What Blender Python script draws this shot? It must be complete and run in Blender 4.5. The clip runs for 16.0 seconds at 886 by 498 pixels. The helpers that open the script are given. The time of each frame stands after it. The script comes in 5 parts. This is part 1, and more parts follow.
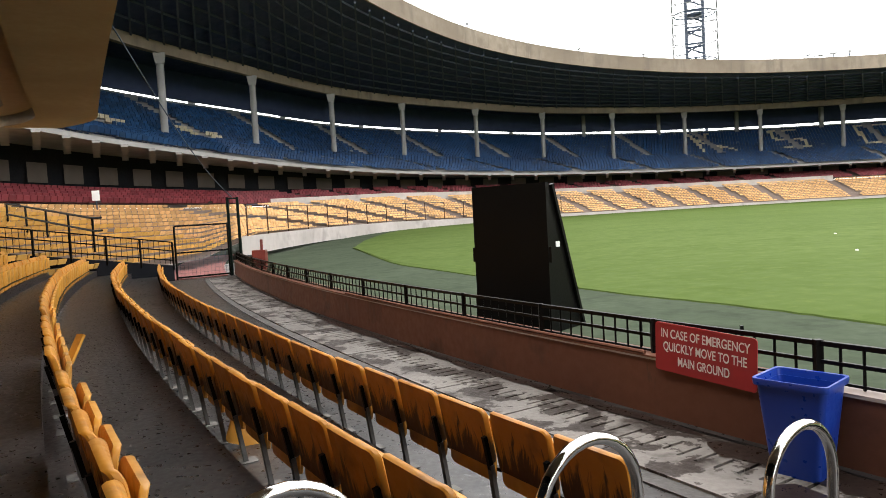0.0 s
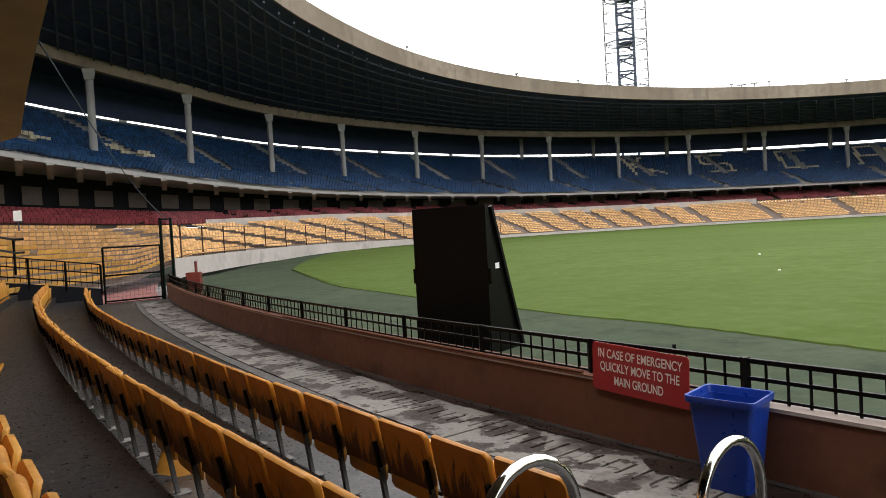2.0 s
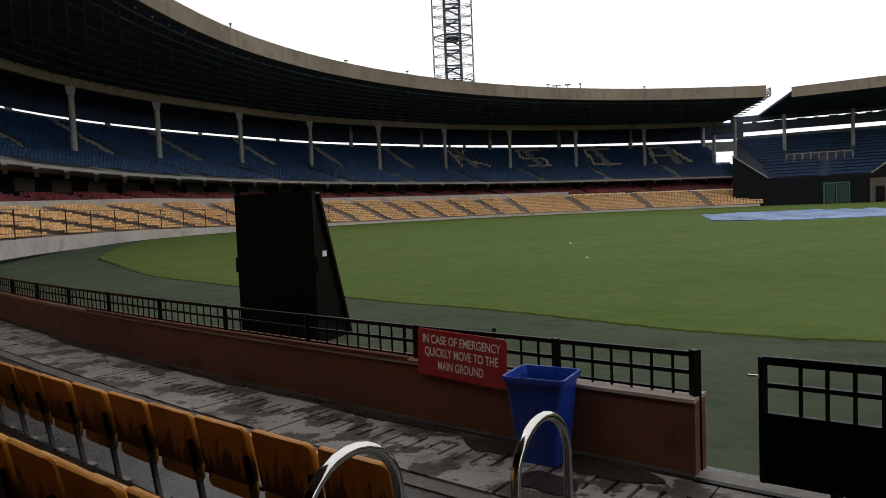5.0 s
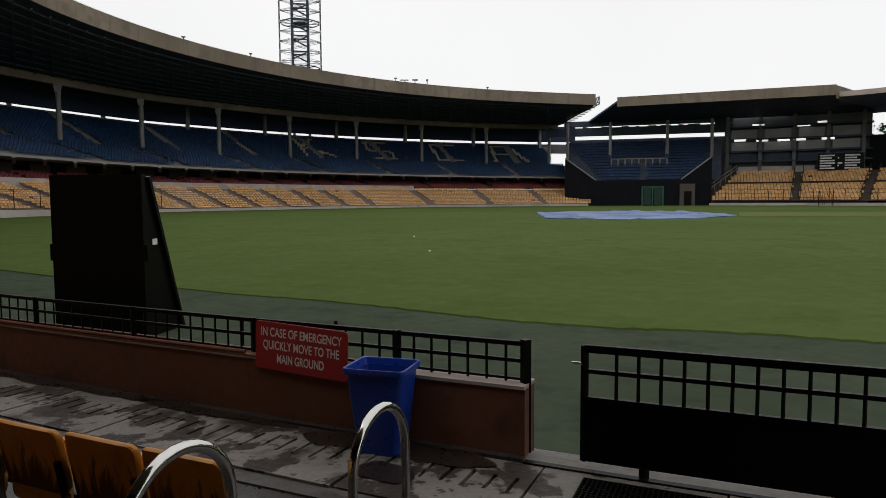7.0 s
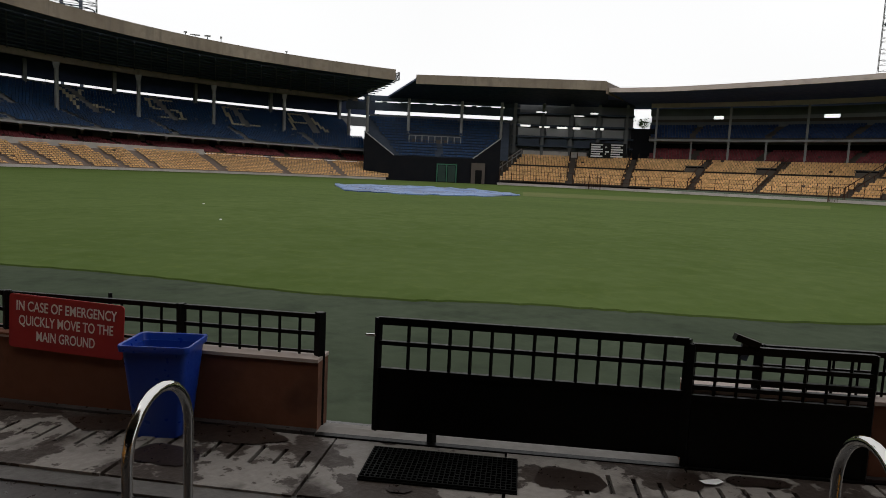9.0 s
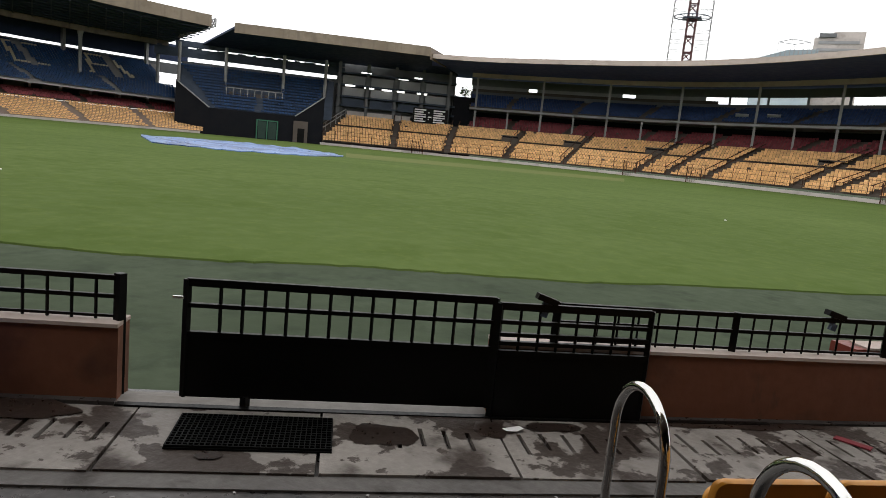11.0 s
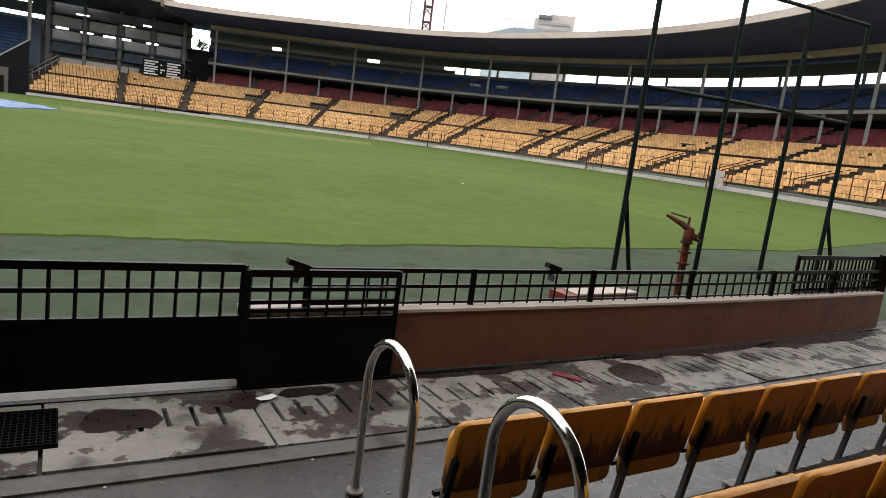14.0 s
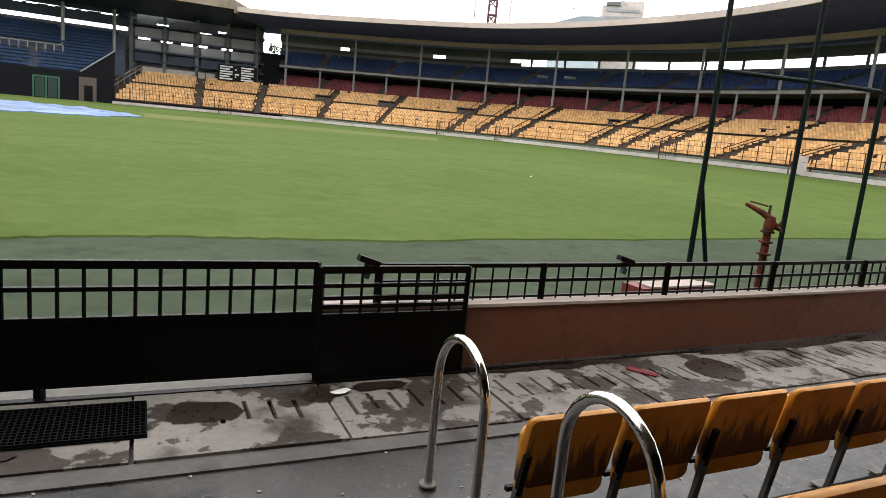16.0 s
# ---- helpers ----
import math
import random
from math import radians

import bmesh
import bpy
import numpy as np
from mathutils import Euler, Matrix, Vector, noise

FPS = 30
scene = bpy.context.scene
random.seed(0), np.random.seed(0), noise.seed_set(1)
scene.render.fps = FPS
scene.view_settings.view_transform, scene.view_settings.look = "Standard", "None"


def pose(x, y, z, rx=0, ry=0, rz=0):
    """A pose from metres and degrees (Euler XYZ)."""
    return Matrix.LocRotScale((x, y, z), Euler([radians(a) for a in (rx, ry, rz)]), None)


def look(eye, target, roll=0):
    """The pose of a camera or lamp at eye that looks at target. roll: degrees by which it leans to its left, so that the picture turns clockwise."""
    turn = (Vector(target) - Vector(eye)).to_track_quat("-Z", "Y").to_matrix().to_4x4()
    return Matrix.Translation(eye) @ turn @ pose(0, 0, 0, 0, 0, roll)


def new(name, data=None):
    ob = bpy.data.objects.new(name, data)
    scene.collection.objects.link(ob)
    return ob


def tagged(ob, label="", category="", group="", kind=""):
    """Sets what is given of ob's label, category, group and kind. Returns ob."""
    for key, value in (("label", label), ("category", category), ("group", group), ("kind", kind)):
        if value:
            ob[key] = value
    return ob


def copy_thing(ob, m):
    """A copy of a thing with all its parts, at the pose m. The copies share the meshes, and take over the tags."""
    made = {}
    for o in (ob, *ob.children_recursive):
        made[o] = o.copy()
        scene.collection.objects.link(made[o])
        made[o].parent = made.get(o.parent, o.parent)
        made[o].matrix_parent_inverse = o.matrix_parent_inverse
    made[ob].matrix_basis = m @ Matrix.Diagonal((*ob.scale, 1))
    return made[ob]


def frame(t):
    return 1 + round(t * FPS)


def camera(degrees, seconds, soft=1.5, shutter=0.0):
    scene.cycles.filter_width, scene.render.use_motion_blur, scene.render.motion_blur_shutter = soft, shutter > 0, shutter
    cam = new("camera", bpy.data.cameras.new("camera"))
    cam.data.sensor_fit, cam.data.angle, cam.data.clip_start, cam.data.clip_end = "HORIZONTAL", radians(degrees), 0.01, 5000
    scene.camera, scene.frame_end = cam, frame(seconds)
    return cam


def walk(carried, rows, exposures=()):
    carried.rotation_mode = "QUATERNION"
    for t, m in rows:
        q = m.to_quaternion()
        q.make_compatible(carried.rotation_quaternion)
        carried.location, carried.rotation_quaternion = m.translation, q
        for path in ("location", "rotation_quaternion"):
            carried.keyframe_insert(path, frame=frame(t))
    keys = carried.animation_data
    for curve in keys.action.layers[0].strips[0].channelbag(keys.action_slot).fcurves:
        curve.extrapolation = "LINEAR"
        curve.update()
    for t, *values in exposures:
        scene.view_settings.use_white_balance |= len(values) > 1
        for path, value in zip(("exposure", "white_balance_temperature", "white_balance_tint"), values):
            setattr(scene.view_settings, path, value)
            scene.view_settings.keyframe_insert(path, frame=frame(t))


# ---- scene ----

# camera: it stands at the head of an aisle and pans to the right
cam = camera(66.2, 16.0, 0.8)
PAN = [  # seconds, x, y, z, yaw, pitch, roll
    (0, -0.048, -0.011, 1.998, -0, -3.17, -3.22), (0.5, -0.045, -0.011, 1.999, -1.71, -2.74, -2.81), (1, -0.049, -0.02, 2.007, -2.58, -2, -3.34),
    (1.5, -0.05, -0.012, 2.006, -3.42, -2.07, -3.14), (2, -0.048, -0.016, 2.009, -5.12, -1.68, -3.16), (2.5, -0.048, -0.007, 2.008, -6.9, -1.92, -3.29),
    (3, -0.039, -0.006, 2.009, -8.76, -1.81, -3.53), (3.5, -0.037, -0.007, 2.009, -11.88, -2.06, -2.97), (6, -0.011, 0.017, 1.994, -25.5, -4.23, -1.54),
    (6.5, -0.013, 0.002, 2, -29.52, -4.21, -0.75), (7, -0.011, -0.005, 2.001, -32.44, -4.31, -0.33), (7.5, 0, -0.002, 2, -36.91, -4.82, 0.3),
    (8, 0.01, 0.015, 1.996, -43.7, -5.42, 1.19), (8.5, 0.008, 0.02, 2.001, -47.46, -5.88, 2.14), (11, 0.023, -0.006, 1.996, -64.75, -8.45, 5.55),
    (11.5, 0.02, 0.017, 1.995, -73.03, -8.15, 7.45), (12, 0.034, 0.013, 1.99, -76.67, -8.14, 7.88), (12.5, 0.032, 0.014, 1.993, -79.8, -7.36, 8),
    (13, 0.035, 0.012, 1.992, -82.38, -7.69, 8.28), (13.5, 0.039, 0.007, 1.995, -84.76, -8.7, 8.13), (14, 0.037, 0.001, 2, -86.07, -9.16, 7.39),
    (14.5, 0.041, 0.004, 1.999, -84.68, -9.87, 6.82), (15, 0.044, 0.004, 1.995, -82.55, -10.05, 6.44), (15.5, 0.042, 0.003, 1.998, -81.65, -10.08, 6.06),
    (16, 0.042, -0.001, 2.001, -80.26, -10.27, 5.47)]
walk(cam, [(t, pose(x, y, z, 90 + p, 0, w) @ pose(0, 0, 0, 0, 0, r)) for t, x, y, z, w, p, r in PAN],
     exposures=[(0, -0.3), (1.5, -0.65), (2.5, -1.0), (3.5, -1.5), (6.0, -2.15), (7.5, -2.3), (8.7, -2.25), (11.0, -1.45), (12.5, -1.55), (13.2, -1.4), (14.0, -1.0), (16.0, -0.75)])

# overcast sky and a weak wide sun
world = bpy.data.worlds.new("overcast")
scene.world = world
world.use_nodes = True
wn, wl = world.node_tree.nodes, world.node_tree.links
sky = wn.new("ShaderNodeTexSky")
sky.sky_type, sky.sun_disc, sky.sun_elevation, sky.sun_rotation = "NISHITA", False, radians(58), radians(200)
cloud = wn.new("ShaderNodeTexNoise")
cloud.inputs["Scale"].default_value = 2.2
ramp = wn.new("ShaderNodeMapRange")
ramp.inputs["To Min"].default_value, ramp.inputs["To Max"].default_value = 42.0, 48.0
veil = wn.new("ShaderNodeMix")
veil.data_type = "RGBA"
veil.inputs[0].default_value = 0.9
wl.new(cloud.outputs[0], ramp.inputs[0])
wl.new(sky.outputs[0], veil.inputs[6])
wl.new(ramp.outputs[0], veil.inputs[7])
wl.new(veil.outputs[2], wn["Background"].inputs[0])
wn["Background"].inputs[1].default_value = 0.11
sun = new("sun", bpy.data.lights.new("sun", "SUN"))
sun.data.energy, sun.data.angle, sun.data.color = 1.3, radians(25), (1, 0.97, 0.93)
sun.matrix_world = look((0, 0, 50), (28, -20, 0))


# ---- materials ----
def material(name, a, b=None, rough=0.7, metal=0.0, grain=8.0, patch=0.7, bump=0.0, rand=0.0, stain=None, amount=0.5, island=0.0, spec=0.5):
    """Two-scale mottled surface. a, b: colours; stain: a third colour that lies in blotches."""
    m = bpy.data.materials.new(name)
    m.use_nodes = True
    n, l = m.node_tree.nodes, m.node_tree.links
    s = n["Principled BSDF"]
    s.inputs["Specular IOR Level"].default_value = spec
    s.inputs["Roughness"].default_value, s.inputs["Metallic"].default_value = rough, metal
    b = b or tuple(c * 0.75 for c in a)
    co = n.new("ShaderNodeNewGeometry").outputs["Position"]

    def noise_at(scale, detail=5.0):
        t = n.new("ShaderNodeTexNoise")
        t.inputs["Scale"].default_value, t.inputs["Detail"].default_value = scale, detail
        l.new(co, t.inputs["Vector"])
        return t.outputs[0]

    def mix(fac, c1, c2, mode="MIX"):
        x = n.new("ShaderNodeMix")
        x.data_type, x.blend_type = "RGBA", mode
        for sock, v in ((x.inputs[0], fac), (x.inputs[6], c1), (x.inputs[7], c2)):
            if isinstance(v, (int, float)):
                sock.default_value = v
            elif isinstance(v, tuple):
                sock.default_value = (*v, 1)
            else:
                l.new(v, sock)
        return x.outputs[2]

    def span(v, lo, hi, t0=0.0, t1=1.0):
        r = n.new("ShaderNodeMapRange")
        l.new(v, r.inputs[0])
        for k, x in zip((1, 2, 3, 4), (lo, hi, t0, t1)):
            r.inputs[k].default_value = x
        return r.outputs[0]

    fine = noise_at(grain)
    c = mix(span(noise_at(patch), 0.35, 0.65), a, b)
    c = mix(span(fine, 0.3, 0.7, 0.0, 0.5), c, b)
    if stain:
        c = mix(span(noise_at(patch * 1.7 + 0.3), 0.55, 0.68, 0, amount), c, stain)
    if rand or island:
        v = n.new("ShaderNodeHueSaturation")
        pick = n.new("ShaderNodeObjectInfo").outputs["Random"] if rand else n.new("ShaderNodeNewGeometry").outputs["Random Per Island"]
        l.new(span(pick, 0, 1, 1 - rand - island, 1 + rand + island), v.inputs["Value"])
        l.new(c, v.inputs["Color"])
        c = v.outputs[0]
    l.new(c, s.inputs["Base Color"])
    if bump:
        k = n.new("ShaderNodeBump")
        k.inputs["Strength"].default_value, k.inputs["Distance"].default_value = bump, 0.02
        l.new(fine, k.inputs["Height"])
        l.new(k.outputs[0], s.inputs["Normal"])
    r = span(fine, 0.3, 0.7, max(0.02, rough - 0.1), min(1, rough + 0.1))
    l.new(r, s.inputs["Roughness"])
    return m


CONCRETE = material("concrete", (0.22, 0.2, 0.18), (0.14, 0.13, 0.12), 0.8, bump=0.3, grain=14, stain=(0.1, 0.085, 0.07))
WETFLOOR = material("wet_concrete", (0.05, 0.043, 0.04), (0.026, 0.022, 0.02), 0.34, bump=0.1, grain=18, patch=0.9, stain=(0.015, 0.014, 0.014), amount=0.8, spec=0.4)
SLAB = material("drain_slab", (0.235, 0.212, 0.19), (0.165, 0.148, 0.133), 0.6, bump=0.35, grain=22, patch=1.1, stain=(0.03, 0.02, 0.015), amount=0.95, rand=0.08, spec=0.3)
GUTTER = material("damp_concrete", (0.115, 0.105, 0.098), (0.075, 0.068, 0.063), 0.6, bump=0.4, grain=16, patch=1.6, stain=(0.03, 0.024, 0.02), amount=0.8, spec=0.3)
DARKMARK = material("dark_brown", (0.017, 0.011, 0.009), (0.026, 0.017, 0.013), 0.34, bump=0.1, grain=20, patch=2.0, spec=0.4)
LEGGREY = material("galvanised_leg", (0.17, 0.165, 0.16), (0.1, 0.095, 0.09), 0.4, metal=0.6, grain=24, patch=3)
FASCIA = material("fascia_concrete", (0.27, 0.225, 0.175), (0.18, 0.145, 0.11), 0.85, bump=0.3, grain=1.5, patch=0.12, stain=(0.14, 0.11, 0.085), spec=0.15)
SOFFIT = material("brown_soffit", (0.43, 0.33, 0.22), (0.36, 0.27, 0.18), 0.85, bump=0.2, grain=6, patch=0.5, spec=0.1)
TERRA = material("terracotta_paint", (0.165, 0.066, 0.037), (0.13, 0.05, 0.029), 0.65, bump=0.2, grain=10, patch=0.8, stain=(0.05, 0.026, 0.018), amount=0.6, spec=0.25)
COPING = material("pale_coping", (0.40, 0.33, 0.29), (0.3, 0.24, 0.21), 0.7, bump=0.2, grain=12)
WHITEWALL = material("white_wall", (0.52, 0.47, 0.44), (0.4, 0.36, 0.33), 0.7, grain=2, patch=0.2, stain=(0.25, 0.22, 0.2))
BLACK = material("black_paint", (0.0022, 0.0022, 0.0022), (0.0035, 0.0033, 0.0031), 0.4, grain=30, spec=0.11)
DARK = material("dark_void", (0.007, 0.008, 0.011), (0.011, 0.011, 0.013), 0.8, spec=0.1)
GREENPOST = material("green_paint", (0.003, 0.009, 0.0065), (0.002, 0.006, 0.0045), 0.55, spec=0.12)
CHROME = material("polished_steel", (0.72, 0.71, 0.69), (0.6, 0.59, 0.57), 0.14, metal=1.0, grain=40)
YELLOW = material("yellow_plastic", (0.6, 0.29, 0.04), (0.5, 0.22, 0.025), 0.45, grain=16, patch=2.2, rand=0.10, stain=(0.16, 0.065, 0.01), amount=0.6)
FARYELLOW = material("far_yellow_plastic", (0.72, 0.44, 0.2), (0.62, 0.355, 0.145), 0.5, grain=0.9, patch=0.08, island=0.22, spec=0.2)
RED = material("red_plastic", (0.19, 0.036, 0.044), (0.14, 0.026, 0.032), 0.5, grain=0.9, patch=0.1, island=0.22, spec=0.2)
BLUE = material("blue_plastic", (0.008, 0.042, 0.118), (0.005, 0.024, 0.068), 0.5, grain=0.9, patch=0.1, island=0.38, spec=0.2)
NAVY = material("navy_plastic", (0.028, 0.055, 0.145), (0.019, 0.038, 0.1), 0.5, grain=0.9, patch=0.1, island=0.22, spec=0.2)
BINBLUE = material("bin_blue_plastic", (0.008, 0.045, 0.34), (0.007, 0.038, 0.28), 0.35, grain=20)
SIGNRED = material("sign_red", (0.36, 0.02, 0.024), (0.31, 0.018, 0.021), 0.5, grain=6)
LETTER = material("sign_letters", (0.8, 0.72, 0.68), (0.72, 0.64, 0.6), 0.6)
STRIP = material("outer_turf", (0.064, 0.08, 0.052), (0.047, 0.06, 0.038), 0.9, grain=5, patch=0.35, bump=0.4, spec=0.03)
GRASS = material("outfield_grass", (0.083, 0.116, 0.033), (0.066, 0.097, 0.025), 0.9, grain=2.2, patch=0.07, bump=0.5, spec=0.03)
DRYGRASS = material("dry_grass", (0.125, 0.133, 0.05), (0.1, 0.12, 0.042), 0.9, grain=1.5, patch=0.1, spec=0.03)
COVER = material("blue_cover", (0.11, 0.2, 0.45), (0.15, 0.25, 0.48), 0.35, grain=1, patch=0.12)
ROOFDARK = material("dark_roof", (0.033, 0.047, 0.095), (0.024, 0.035, 0.074), 0.7, grain=1, patch=0.15, spec=0.2)
STEEL = material("dark_steel", (0.064, 0.082, 0.115), (0.043, 0.056, 0.08), 0.6, spec=0.2)
COLUMN = material("column_paint", (0.33, 0.325, 0.32), (0.25, 0.245, 0.24), 0.7, grain=2, patch=0.4, spec=0.2)
PINKSTEP = material("pink_grey_steps", (0.3, 0.235, 0.2), (0.22, 0.17, 0.145), 0.8, grain=1, patch=0.1, spec=0.1)
UPSTEP = material("grey_stand_steps", (0.26, 0.25, 0.24), (0.19, 0.185, 0.18), 0.8, grain=1, patch=0.1, spec=0.1)
# step colour kept dark so that gaps between seat rows read as shade
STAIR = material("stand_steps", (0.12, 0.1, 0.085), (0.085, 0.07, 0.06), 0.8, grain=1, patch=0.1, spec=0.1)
GREYWALL = material("grey_wall", (0.15, 0.155, 0.16), (0.11, 0.115, 0.12), 0.7, grain=1, patch=0.15)
WHITE = material("white_paint", (0.8, 0.8, 0.78), (0.7, 0.7, 0.68), 0.5)
REDIRON = material("red_iron", (0.2, 0.028, 0.014), (0.12, 0.016, 0.009), 0.5, grain=12)
RUST = material("rusty_iron", (0.10, 0.05, 0.03), (0.06, 0.032, 0.022), 0.8, spec=0.1)
RUBBER = material("black_rubber", (0.003, 0.003, 0.003), (0.005, 0.005, 0.005), 0.6, spec=0.08)


PANEL = material("pale_grey_panel", (0.34, 0.34, 0.34), (0.27, 0.27, 0.275), 0.7, grain=1, patch=0.2, spec=0.2)
# lighter, bluer copy of the dark roof: bounced light put into the colour
EASTROOF = material("bounce_lit_roof_sheet", (0.078, 0.105, 0.3), (0.062, 0.084, 0.24), 0.7, grain=1, patch=0.15, spec=0.2)


def stained(m, low, mark, colour, size, stretch=(1, 1, 1), local=False, slope=0.0):
    """Adds sharp-edged marks: low..mark is the noise band in which a mark sets in. slope: how much denser they are near z 0 of the part."""
    n, l = m.node_tree.nodes, m.node_tree.links
    s = n["Principled BSDF"]
    base = s.inputs["Base Color"].links[0].from_socket
    pos = n.new("ShaderNodeTexCoord").outputs["Object"] if local else n.new("ShaderNodeNewGeometry").outputs["Position"]
    mp = n.new("ShaderNodeMapping")
    mp.inputs["Scale"].default_value = stretch
    l.new(pos, mp.inputs["Vector"])
    t = n.new("ShaderNodeTexNoise")
    t.inputs["Scale"].default_value, t.inputs["Detail"].default_value, t.inputs["Roughness"].default_value = size, 7.0, 0.62
    v = t.outputs[0]
    if local:
        add = n.new("ShaderNodeVectorMath")
        cmb = n.new("ShaderNodeCombineXYZ")
        sc = n.new("ShaderNodeMath")
        sc.operation, sc.inputs[1].default_value = "MULTIPLY", 37.0
        l.new(n.new("ShaderNodeObjectInfo").outputs["Random"], sc.inputs[0])
        l.new(sc.outputs[0], cmb.inputs[0])
        l.new(mp.outputs[0], add.inputs[0])
        l.new(cmb.outputs[0], add.inputs[1])
        l.new(add.outputs[0], t.inputs["Vector"])
        sep = n.new("ShaderNodeSeparateXYZ")
        l.new(pos, sep.inputs[0])
        k = n.new("ShaderNodeMath")
        k.operation = "MULTIPLY_ADD"
        k.inputs[1].default_value = -slope
        l.new(sep.outputs[2], k.inputs[0])
        l.new(v, k.inputs[2])
        v = k.outputs[0]
    else:
        l.new(mp.outputs[0], t.inputs["Vector"])
    r = n.new("ShaderNodeMapRange")
    l.new(v, r.inputs[0])
    r.inputs[1].default_value, r.inputs[2].default_value, r.inputs[4].default_value = low, mark, 0.92
    x = n.new("ShaderNodeMix")
    x.data_type = "RGBA"
    l.new(r.outputs[0], x.inputs[0])
    l.new(base, x.inputs[6])
    x.inputs[7].default_value = (*colour, 1)
    l.new(x.outputs[2], s.inputs["Base Color"])
    return m


stained(GRASS, 0.48, 0.72, (0.058, 0.088, 0.019), 0.45)
stained(GRASS, 0.52, 0.78, (0.09, 0.12, 0.032), 3.2)
stained(STRIP, 0.5, 0.75, (0.03, 0.04, 0.026), 1.2)
SINGLE = material("terrace_yellow_plastic", (0.68, 0.41, 0.11), (0.56, 0.31, 0.075), 0.5, grain=0.9, patch=0.08, rand=0.2, spec=0.2)
DARKGREEN = material("dark_green_mesh", (0.006, 0.035, 0.022), (0.004, 0.025, 0.016), 0.6)
GATEGREEN = material("gate_green", (0.02, 0.13, 0.07), (0.015, 0.1, 0.055), 0.5)
RUSTRED = material("rusted_red_iron", (0.15, 0.03, 0.012), (0.04, 0.016, 0.01), 0.7, grain=26, patch=7, stain=(0.02, 0.012, 0.01), amount=0.8, spec=0.15)
EASTFASCIA = material("rose_grey_concrete", (0.5, 0.425, 0.385), (0.4, 0.335, 0.3), 0.8, grain=1.5, patch=0.15, stain=(0.3, 0.25, 0.22), spec=0.15)
PATH = material("red_path", (0.3, 0.1, 0.085), (0.2, 0.07, 0.06), 0.7, grain=10, patch=0.8, stain=(0.07, 0.04, 0.035))
FADED = material("faded_yellow_plastic", (0.44, 0.39, 0.28), (0.36, 0.31, 0.2), 0.6, grain=1, patch=0.2, spec=0.2)
# the cover's dark streaks are painted as shade in its wrinkles
stained(COVER, 0.5, 0.55, (0.03, 0.07, 0.2), 0.5, (1, 0.35, 1))
stained(SLAB, 0.51, 0.535, (0.024, 0.0145, 0.01), 1.9)
stained(SLAB, 0.60, 0.63, (0.04, 0.028, 0.022), 6.0)
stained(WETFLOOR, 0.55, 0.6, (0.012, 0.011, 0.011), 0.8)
stained(WETFLOOR, 0.725, 0.74, (0.15, 0.14, 0.13), 14.0)
stained(TERRA, 0.64, 0.72, (0.085, 0.042, 0.027), 3.0, (1, 1, 0.35))
stained(FASCIA, 0.53, 0.68, (0.15, 0.125, 0.1), 0.9, (1, 1, 0.12))
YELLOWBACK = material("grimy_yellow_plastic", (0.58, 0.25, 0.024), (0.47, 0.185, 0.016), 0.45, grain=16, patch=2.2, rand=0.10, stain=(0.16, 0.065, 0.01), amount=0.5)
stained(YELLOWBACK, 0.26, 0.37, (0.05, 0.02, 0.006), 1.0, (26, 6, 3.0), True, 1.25)


